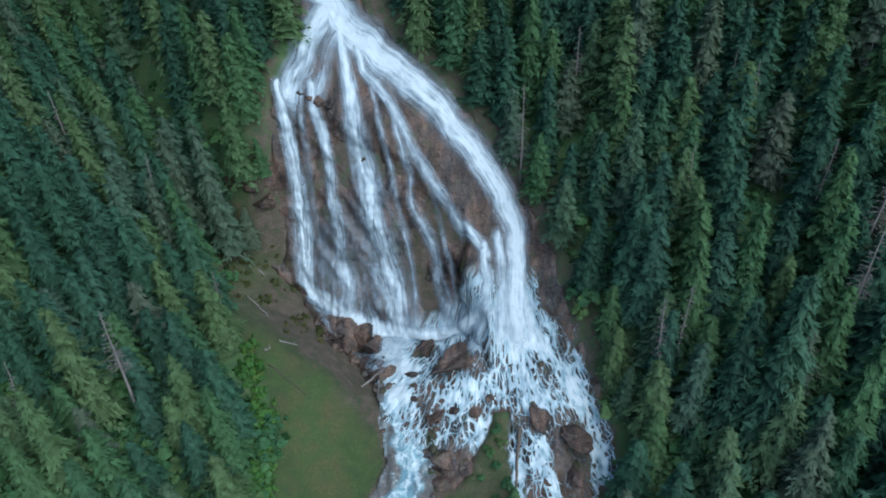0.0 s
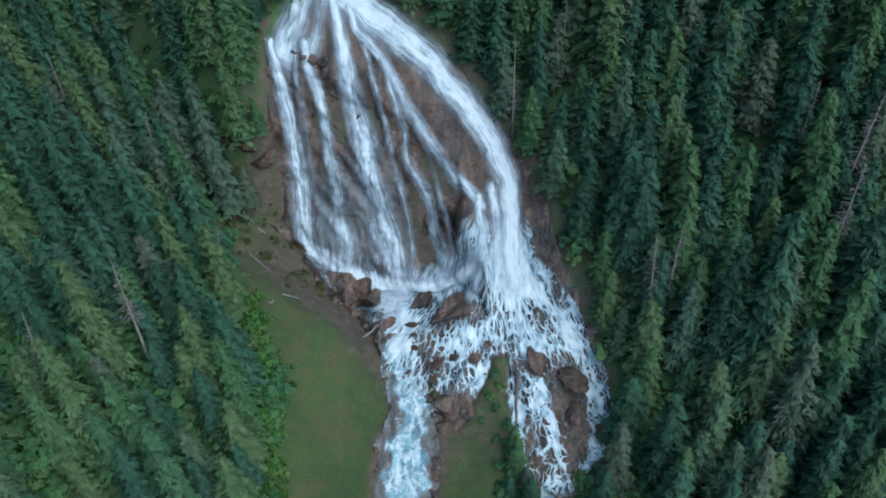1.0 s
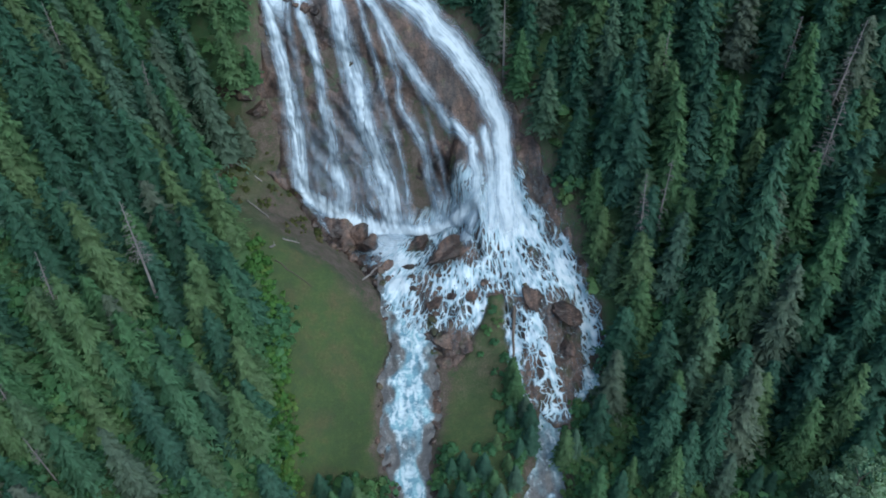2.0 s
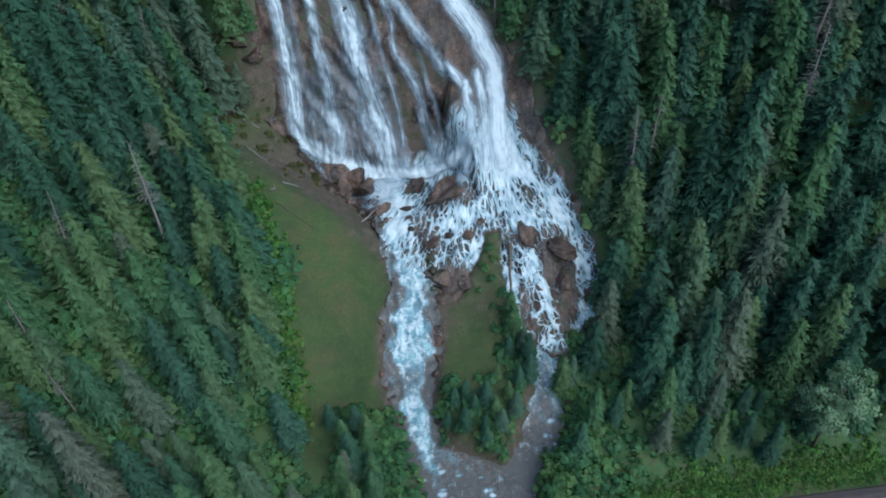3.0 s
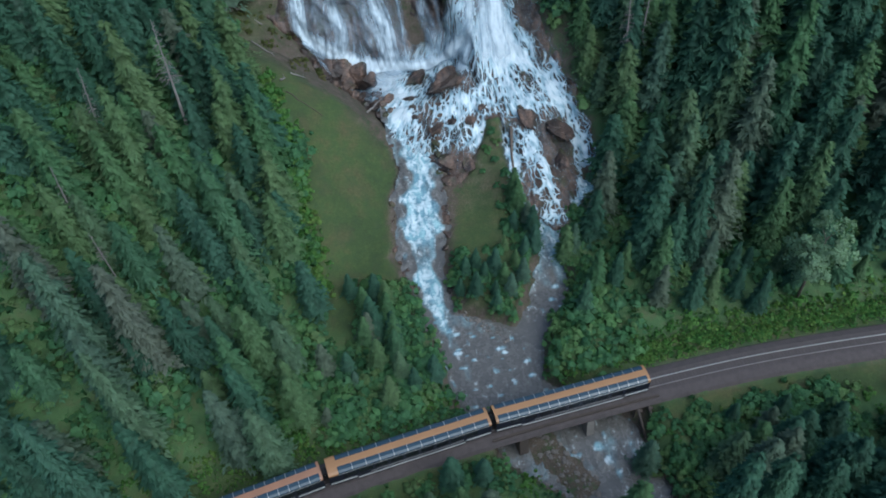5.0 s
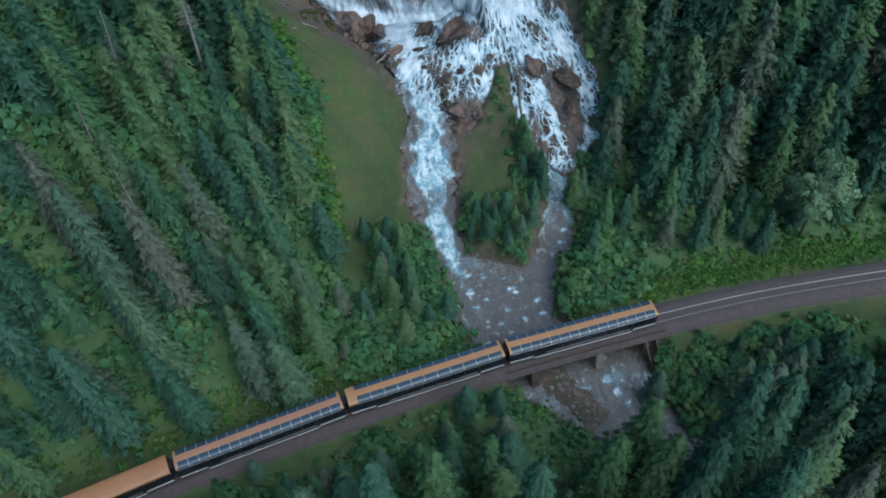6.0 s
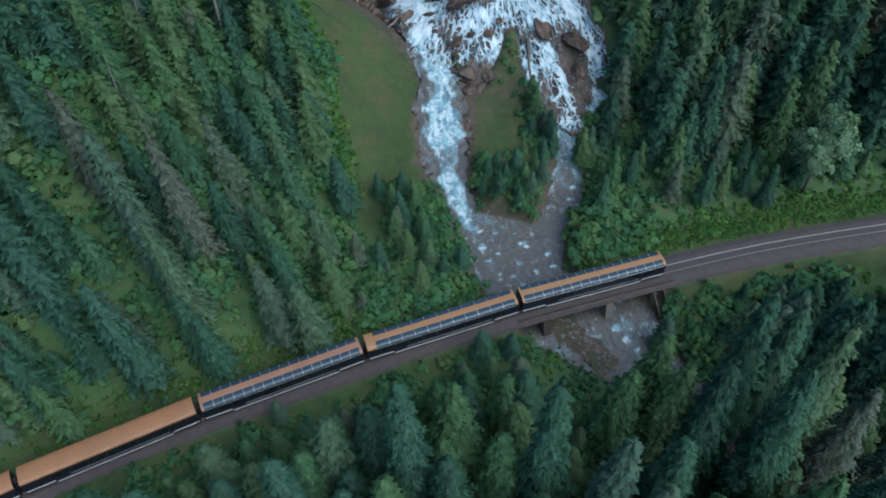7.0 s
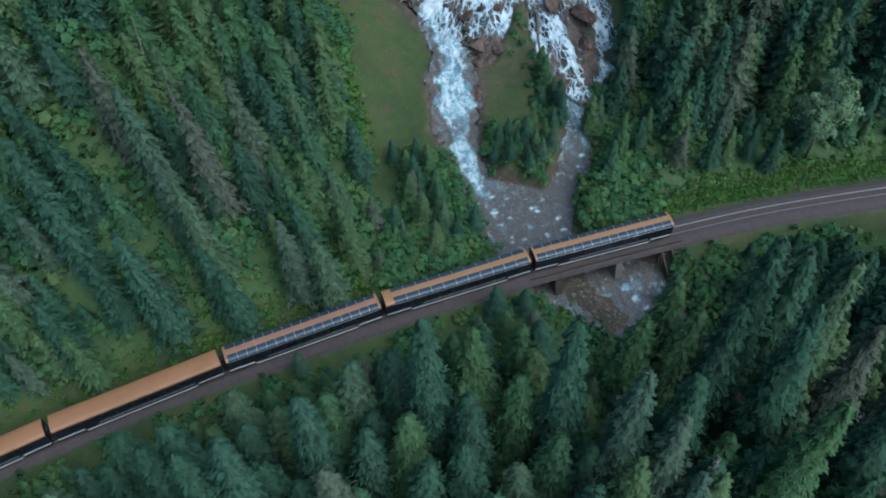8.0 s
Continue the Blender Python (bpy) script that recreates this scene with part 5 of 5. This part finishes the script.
BOULDERS = [boulder_mesh(k, DRY_ROCK) for k in range(9)]
SLABS = [boulder_mesh(k + 40, DRY_ROCK, 4) for k in range(5)]
PEBBLES = [boulder_mesh(k + 20, PEBBLE) for k in range(5)]
BIG_ROCKS = ((6.6, 108.8, 8.5, 4.2, 3.0, 35), (0.4, 114.2, 4.2, 2.2, 1.8, 20), (-16.6, 121.4, 6.6, 5.4, 6.2, 10), (-12.0, 118.9, 5.6, 4.8, 5.0, 70), (-15.4, 117.6, 5.4, 4.0, 4.0, 0), (-9.6, 116.4, 4.2, 3.4, 3.0, 30),
             (2.6, 99.0, 2.6, 4.0, 1.5, -30), (20.4, 96.1, 2.8, 5.4, 2.2, 5), (25.8, 93.0, 5.4, 7.4, 2.8, 15), (25.6, 87.4, 4.6, 5.2, 2.2, -10), (4.0, 91.2, 5.0, 3.6, 1.5, 15), (7.6, 90.0, 3.4, 2.6, 1.2, 50), (3.2, 87.6, 2.2, 3.0, 1.0, 20),
             (0.8, 80.2, 2.2, 3.6, 1.5, 0), (-7.4, 70.2, 2.0, 2.4, 1.2, 0), (-5.6, 86.2, 1.8, 2.0, 1.1, 0), (-6.3, 109.4, 2.0, 1.8, 1.2, 0), (-2.6, 108.0, 1.7, 1.5, 1.0, 0), (9.0, 98.5, 2.4, 2.6, 1.4, 0), (12.0, 101.0, 2.0, 2.2, 1.3, 0),
             (-22.8, 142.0, 1.7, 1.5, 1.7, 0), (-20.9, 141.6, 1.3, 1.3, 1.3, 40), (-18.9, 141.2, 1.9, 1.6, 1.8, 80), (-17.5, 140.6, 1.4, 1.4, 1.3, 10), (-36.0, 134.2, 4.5, 2.0, 2.4, -30), (-33.0, 132.6, 4.2, 2.0, 2.2, -25), (-30.0, 131.8, 3.8, 2.0, 2.2, -10))


def rest_on(x, y):
    """The height of rock or ground at a spot."""
    return float(rock_surface(np.array(x), np.array(y))[0][2]) if float(on_rock(x, y)) > 0.6 else float(land(x, y))


def build_boulders():
    rng = np.random.default_rng(55)
    spots = [(x, y, a, b, c, t) for x, y, a, b, c, t in BIG_ROCKS]
    for k in range(400):
        x, y = rng.uniform(-9, 31), rng.uniform(78, 117)
        if len(spots) < 50 and float(on_rock(x, y)) > 0.9:
            s = 0.5 + 1.5 * rng.random() ** 2
            spots.append((x, y, s, s * rng.uniform(0.8, 1.6), s * 0.45, rng.random() * 180))
    for k in range(400):
        y = rng.uniform(62, 106)
        x = np.interp(y, STREAM_Y, STREAM_L) + rng.uniform(-1.6, 0.8) if rng.random() < 0.5 else np.interp(y, STREAM_Y, STREAM_R) + rng.uniform(-0.8, 1.6)
        if len(spots) < 150:
            s = 0.4 + 1.5 * rng.random() ** 1.6
            spots.append((float(x), y, s, s * rng.uniform(0.7, 1.7), s * 0.55, rng.random() * 180))
    for k in range(60):
        t = rng.random()
        x, y = -20 + 13 * t + rng.normal(0, 1.5), 120.5 - 12.5 * t + rng.normal(0, 1.8)
        s = 0.6 + 2.2 * rng.random() ** 1.5
        spots.append((x, y, s, s * rng.uniform(0.8, 1.4), s * 0.8, rng.random() * 180))
    for k in range(40):
        t = rng.random()
        s = rng.uniform(0.3, 0.75)
        spots.append((1.8 + 7.4 * t + rng.normal(0, 0.5), 59.4 - 7.0 * t + rng.normal(0, 0.4), s, s * rng.uniform(0.8, 1.4), s * 0.6, rng.random() * 180))
    for k in range(130):
        t = rng.random()
        x, y = 8.5 + 8 * t + rng.normal(0, 1.3), 35.5 - 13 * t + rng.normal(0, 1.6)
        s = 0.25 + 0.75 * rng.random() ** 2.2
        spots.append((x, y, s, s * rng.uniform(0.8, 1.4), s * 0.5, rng.random() * 180))
    stones = len(spots) - 170
    for k, (x, y, a, b, c, t) in enumerate(spots):
        ob = new("boulder", SLABS[k % 5] if k < len(BIG_ROCKS) else BOULDERS[k % 9] if k < stones else PEBBLES[k % 5])
        z = rest_on(x, y)
        if k >= stones:
            z = max(z, float(river_z(y)) - 0.15)
        if k < len(BIG_ROCKS):
            a, b, c = (a * 1.35, b * 1.35, c * 1.25) if y > 105 else (a * 1.05, b * 1.05, c * 0.9)
        ob.matrix_basis = pose(x, y, z + (0.18 if k < len(BIG_ROCKS) else 0.10) * c, rng.normal(0, 14), rng.normal(0, 14), t) @ Matrix.Diagonal((a, b, c, 1))
        tagged(ob, "large wet red-brown boulder standing in the cascade" if k < len(BIG_ROCKS) else "wet brown boulder in the stream bed" if k < stones else "pale grey-brown stone on the gravel bar", "boulder", "boulders of the stream")


def log(x0, y0, x1, y1, r, label, lift=0.25, wood=DEADWOOD):
    a, b = np.array((x0, y0, rest_on(x0, y0) + lift)), np.array((x1, y1, rest_on(x1, y1) + lift))
    ob = tagged(new("fallen_log"), label, "log", "fallen logs")
    n = 6
    rng = np.random.default_rng(int(abs(x0 * 10 + y0)))
    pts = [a + (b - a) * k / n + (rng.normal(0, 0.08, 3) if 0 < k < n else 0) for k in range(n + 1)]
    part("log_stem", mesh_from("log_stem", *tube(pts, [r * (1 - 0.08 * k) for k in range(n + 1)], 8)), wood, ob)
    for k in (2, 3, 5):
        part("branch_stub", mesh_from("branch_stub", *limb(pts[k], pts[k] + np.array((rng.normal(0, 0.5), rng.normal(0, 0.5), 0.7)), r * 0.3, r * 0.15, 5)), wood, ob)


build_boulders()
for spec in ((-39.7, 131.0, -30.9, 124.9, 0.22, "long grey fallen trunk on the brown slope"), (-25.2, 106.8, -22.6, 108.2, 0.16, "short bleached log at the meadow's edge"), (-27.1, 103.2, -26.2, 104.1, 0.22, "bleached broken stump at the meadow's edge"),
             (-11.4, 105.5, -6.8, 111.0, 0.2, "grey log wedged among brown rocks"), (-26.2, 101.0, -20.0, 98.0, 0.12, "dark fallen log half sunk in grass", 0.05, TIMBER), (-28.4, 144.2, -26.8, 142.9, 0.18, "bleached log stuck at the lip of the falls"),
             (16.9, 95.2, 15.4, 84.0, 0.34, "long brown log lying down the cascade", 0.5, BARK), (-33.0, 118.0, -28.5, 113.5, 0.16, "thin grey fallen trunk on the brown slope"),
             (3.2, 58.6, 8.6, 52.9, 0.22, "bleached driftwood log along the island's gravel edge", 0.1)):
    log(*spec)


# ---- the railway ----
def along(x0, x1, d):
    n = int(abs(x1 - x0) / d) + 1
    x = np.linspace(x0, x1, n)
    y = rail_y(x)
    tx, ty = np.gradient(x), np.gradient(y)
    tl = np.hypot(tx, ty)
    return x, y, -ty / tl, tx / tl


def sweep(name, x0, x1, profile, closed=True, d=1.5):
    """A profile of (offset, height) points drawn along the track."""
    x, y, nx, ny = along(x0, x1, d)
    prof = np.array(profile, float)
    k = len(prof)
    P = np.stack([x[:, None] + nx[:, None] * prof[:, 0], y[:, None] + ny[:, None] * prof[:, 0], np.broadcast_to(prof[:, 1], (len(x), k))], -1)
    f = []
    for i in range(len(x) - 1):
        for j in range(k if closed else k - 1):
            a, b = i * k + j, i * k + (j + 1) % k
            f.append((a, b, b + k, a + k))
    return mesh_from(name, P.reshape(-1, 3), f, smooth=False)


def build_track():
    bed = sweep("ballast_bed", -230, 260, ((-3.3, -1.1), (-2.9, -0.62), (-1.7, -0.172), (1.7, -0.172), (2.9, -0.62), (3.3, -1.1)), False)
    bed.materials.append(BALLAST)
    tagged(new("ballast_bed", bed), "grey-brown crushed stone track bed", "track bed", kind="structure")
    track = tagged(new("railway_track"), "single railway track with two worn steel rails", "railway track", kind="structure")
    for o in (-0.7175, 0.7175):
        # the south rail takes a darker, rougher steel than the north one
        part("rail", sweep("rail", -230, 260, ((o - 0.07, -0.17), (o - 0.035, -0.03), (o - 0.036, 0.0), (o + 0.036, 0.0), (o + 0.035, -0.03), (o + 0.07, -0.17))), STEEL if o > 0 else DULL_STEEL, track)
    V, F, at = [], [], 0
    x, y, nx, ny = along(-80, 110, 0.6)
    for a, b, c, d in zip(x, y, nx, ny):
        t = np.array((d, -c))
        n = np.array((c, d))
        box = [(*(np.array((a, b)) + n * u * 1.3 + t * v * 0.12), z) for z in (-0.32, -0.165) for u, v in ((-1, -1), (1, -1), (1, 1), (-1, 1))]
        V += box
        F += [(at + i, at + (i + 1) % 4, at + 4 + (i + 1) % 4, at + 4 + i) for i in range(4)] + [(at + 4, at + 5, at + 6, at + 7)]
        at += 8
    tagged(part("sleepers", mesh_from("sleepers", V, F, smooth=False), DUSTY, track, "weathered timber sleepers"), kind="stuff")


def box(bm, x0, x1, y0, y1, z0, z1, turn=None):
    vs = bmesh.ops.create_cube(bm, size=1.0, matrix=Matrix.Translation(((x0 + x1) / 2, (y0 + y1) / 2, (z0 + z1) / 2)) @ Matrix.Diagonal((x1 - x0, y1 - y0, z1 - z0, 1)))["verts"]
    if turn is not None:
        bmesh.ops.transform(bm, matrix=turn, verts=vs)
    return vs


def build_bridge():
    bridge = tagged(new("railway_bridge"), "low dark deck bridge on timber and concrete supports", "bridge", kind="structure")
    x0, x1 = 1.5, 29.5
    part("deck", sweep("deck", x0, x1, ((-2.5, -0.5), (-2.5, -0.3), (2.5, -0.3), (2.5, -0.5))), TIMBER, bridge)
    for o in (-1.9, -0.7, 0.7, 1.9):
        part("girder", sweep("girder", x0, x1, ((o - 0.2, -1.7), (o - 0.2, -0.5), (o + 0.2, -0.5), (o + 0.2, -1.7))), TIMBER, bridge)
    for o in (-2.45, 2.45):
        part("kerb_beam", sweep("kerb_beam", x0, x1, ((o - 0.12, -0.3), (o - 0.12, -0.02), (o + 0.12, -0.02), (o + 0.12, -0.3))), TIMBER, bridge)
    for x, w, mat, label in ((6.4, 1.5, TIMBER, "dark timber crib pier"), (17.6, 1.3, CONCRETE, "low stained concrete pier")):
        y = float(rail_y(x))
        m = pose(x, y, 0, 0, 0, 10)
        bm = bmesh.new()
        for k in range(7):
            e = 0.05 * (k % 2)
            box(bm, -w / 2 - e, w / 2 + e, -3.2 - 0.08 * k, 2.3, -2.2 - 0.5 * k, -1.72 - 0.5 * k, m)
        bmesh.ops.bevel(bm, geom=bm.edges[:], offset=0.05, segments=1, affect="EDGES")
        part("pier", bm, mat, bridge, label)
    for xb in (26.0, 27.9):
        y = float(rail_y(xb))
        for o, lean in ((-2.6, -10), (-1.2, -4), (0.2, 0), (1.4, 4), (2.6, 10)):
            bm = bmesh.new()
            bmesh.ops.create_cone(bm, cap_ends=True, segments=8, radius1=0.24, radius2=0.19, depth=4.6, matrix=pose(xb, y + o, -3.6, lean, 0, 0))
            part("pile", bm, TIMBER, bridge)
        for o, foot in ((-2.9, -5.6), (-2.9, -4.4)):
            part("raking_pile", mesh_from("raking_pile", *tube([(xb, y + o, -1.2), (xb + 0.6, y + foot, -3.6), (xb + 1.1, y + foot * 1.25, -6.0)], (0.24, 0.24, 0.24), 8)), TIMBER, bridge)
        bm = bmesh.new()
        box(bm, -0.2, 0.2, -3.6, 3.2, -2.0, -1.68, pose(xb, y, 0, 0, 0, 9))
        part("cap_beam", bm, TIMBER, bridge)
    return bridge


build_track()
build_bridge()


def coach_section():
    """Half the outline of a coach from floor to roof: (y, z)."""
    return [(1.5, 0.55), (1.55, 0.75), (1.55, 3.45), (1.49, 3.66), (1.15, 3.84), (0.55, 3.95), (0.0, 3.98)]


def coach(name, label, panes, dome, roof_mat, tee):
    """A railway coach, 25.6 m long over its body, its wheels on z = 0."""
    car = tagged(new(name), label, "railway coach", "coaches of the train")
    L = 25.6
    half = coach_section()
    ring = half + [(-y, z) for y, z in half[-2::-1]]
    bm = bmesh.new()
    ends = []
    for x in (-L / 2, L / 2):
        ends.append([bm.verts.new((x, y, z)) for y, z in ring])
    for a in range(len(ring) - 1):
        bm.faces.new((ends[0][a], ends[1][a], ends[1][a + 1], ends[0][a + 1]))
    bm.faces.new(ends[0])
    bm.faces.new(ends[1][::-1])
    bm.faces.new((ends[0][0], ends[0][-1], ends[1][-1], ends[1][0]))
    bmesh.ops.recalc_face_normals(bm, faces=bm.faces[:])
    part("body", bm, NAVY, car, "dark navy body")

    def shell(part_name, outline, x0, x1, mat, lift, parent=car, label_=""):
        b = bmesh.new()
        rows = [[b.verts.new((x, y, z)) for y, z in outline] for x in (x0, x1)]
        for a in range(len(outline) - 1):
            b.faces.new((rows[0][a], rows[1][a], rows[1][a + 1], rows[0][a + 1]))
        bmesh.ops.recalc_face_normals(b, faces=b.faces[:])
        up = sum((f.normal.z for f in b.faces), 0.0)
        if up < -0.01:
            bmesh.ops.reverse_faces(b, faces=b.faces[:])
        bmesh.ops.translate(b, verts=b.verts[:], vec=(0, 0, lift * 0.5))
        bmesh.ops.solidify(b, geom=b.faces[:], thickness=-lift)
        return part(part_name, b, mat, parent, label_)

    if dome:
        mid = [(0.54, 3.952), (0.27, 3.968), (0.0, 3.98), (-0.27, 3.968), (-0.54, 3.952)]
        shell("roof_strip", mid, -L / 2, L / 2, roof_mat, 0.05)
        x0, x1 = -L / 2 + (1.5 if tee < 0 else 0.4), L / 2 - (1.5 if tee > 0 else 0.4)
        for s in (1, -1):
            cap = [(s * 0.54, 3.952), (s * 1.15, 3.84), (s * 1.49, 3.66), (s * 1.555, 3.35)]
            shell("end_cap", cap, -L / 2, x0, roof_mat, 0.05)
            shell("end_cap", cap, x1, L / 2, roof_mat, 0.05)
            w = (x1 - x0) / panes
            glass = [(s * 0.57, 3.948), (s * 1.15, 3.84), (s * 1.46, 3.68), (s * 1.53, 3.48)]
            for k in range(panes):
                shell("dome_pane", glass, x0 + k * w + 0.05, x0 + (k + 1) * w - 0.05, GLASS, 0.04)
                if k:
                    rib = [(s * 0.55, 3.955), (s * 1.15, 3.85), (s * 1.48, 3.68), (s * 1.56, 3.42)]
                    shell("rib", rib, x0 + k * w - 0.035, x0 + k * w + 0.035, RIB, 0.06)
            b = bmesh.new()
            box(b, x0, x1, s * 1.56 - 0.03, s * 1.56 + 0.03, 3.30, 3.38)
            part("sill_rail", b, WHITE if panes == 15 else STEEL, car)
    else:
        shell("roof_strip", [(1.565, 3.4), (1.49, 3.66), (1.15, 3.84), (0.55, 3.95), (0.0, 3.98), (-0.55, 3.95), (-1.15, 3.84), (-1.49, 3.66), (-1.565, 3.4)], -L / 2, L / 2, roof_mat, 0.05)
        for x in (-7.5, 0.5, 8.0):
            b = bmesh.new()
            bmesh.ops.create_cone(b, cap_ends=True, segments=10, radius1=0.24, radius2=0.16, depth=0.16, matrix=pose(x, 0.4, 4.06))
            part("roof_vent", b, roof_mat, car)
    for s in (1, -1):
        for x0, x1, z in ((-L / 2, -8.6, 1.05), (-8.6, 8.6, 0.58), (8.6, L / 2, 1.05)):
            b = bmesh.new()
            box(b, x0 + 0.1, x1 - 0.1, s * 1.575 - 0.03, s * 1.575 + 0.03, z, z + 0.2)
            part("stripe", b, WHITE, car, "off-white side stripe")
        b = bmesh.new()
        box(b, -6.5, 8.2, s * 1.57 - 0.02, s * 1.57 + 0.02, 1.42, 1.48)
        part("pinstripe", b, STEEL, car)
        n = 9
        for k in range(n):
            x = -9.6 + k * 2.4
            b = bmesh.new()
            box(b, x - 0.95, x + 0.95, s * 1.56 - 0.02, s * 1.56 + 0.02, 2.0, 3.0)
            bmesh.ops.bevel(b, geom=[e for e in b.edges if abs(e.verts[0].co.y - e.verts[1].co.y) > 0.01], offset=0.12, segments=2, affect="EDGES")
            part("window", b, SMOKED, car)
    b = bmesh.new()
    box(b, -8.3, 8.3, -1.35, 1.35, 0.3, 0.56)
    part("underframe", b, IRON, car)
    for bx in (-10.2, 10.2):
        b = bmesh.new()
        box(b, bx - 1.7, bx + 1.7, -1.15, 1.15, 0.45, 0.85)
        bogie = part("bogie", b, IRON, car)
        for wx in (-1.2, 1.2):
            b = bmesh.new()
            bmesh.ops.create_cone(b, cap_ends=True, segments=20, radius1=0.46, radius2=0.46, depth=0.13, matrix=pose(bx + wx, 0.76, 0.46, 90))
            bmesh.ops.create_cone(b, cap_ends=True, segments=20, radius1=0.46, radius2=0.46, depth=0.13, matrix=pose(bx + wx, -0.76, 0.46, 90))
            bmesh.ops.create_cone(b, cap_ends=True, segments=10, radius1=0.09, radius2=0.09, depth=1.5, matrix=pose(bx + wx, 0, 0.46, 90))
            part("wheelset", b, IRON, bogie)
    for s in (-1, 1):
        b = bmesh.new()
        box(b, s * (L / 2 + 0.35) - 0.36, s * (L / 2 + 0.35) + 0.36, -0.15, 0.15, 0.75, 1.05)
        part("coupler", b, IRON, car)
        b = bmesh.new()
        box(b, s * (L / 2 + 0.2) - 0.2, s * (L / 2 + 0.2) + 0.2, -0.55, 0.55, 1.2, 3.0)
        part("gangway", b, IRON, car)
    return car


def build_train():
    """Five coaches, their joints counted back along the curve from the tail end."""
    kinds = ((coach, ("dome_coach", "dome coach with gold roof strip and curved panes", 15, True, GOLD, 0)),
             (coach, ("dome_coach", "dome coach with wide panes and gold end caps", 11, True, GOLD, -1)),
             (coach, ("dome_coach", "dome coach with small panes and copper roof strip", 16, True, COPPER, 0)),
             (coach, ("flat_roof_coach", "coach with plain, closed dull gold roof", 0, False, OCHRE, 0)),
             (coach, ("flat_roof_coach", "coach with plain, closed dull gold roof", 0, False, OCHRE, 0)))
    x = 28.2
    for make, args in kinds:
        x1 = x
        while math.hypot(x - x1, float(rail_y(x) - rail_y(x1))) < 26.5:
            x1 -= 0.01
        y, y1 = float(rail_y(x)), float(rail_y(x1))
        make(*args).matrix_world = pose((x + x1) / 2, (y + y1) / 2, 0, 0, 0, math.degrees(math.atan2(y - y1, x - x1)))
        x = x1


build_train()
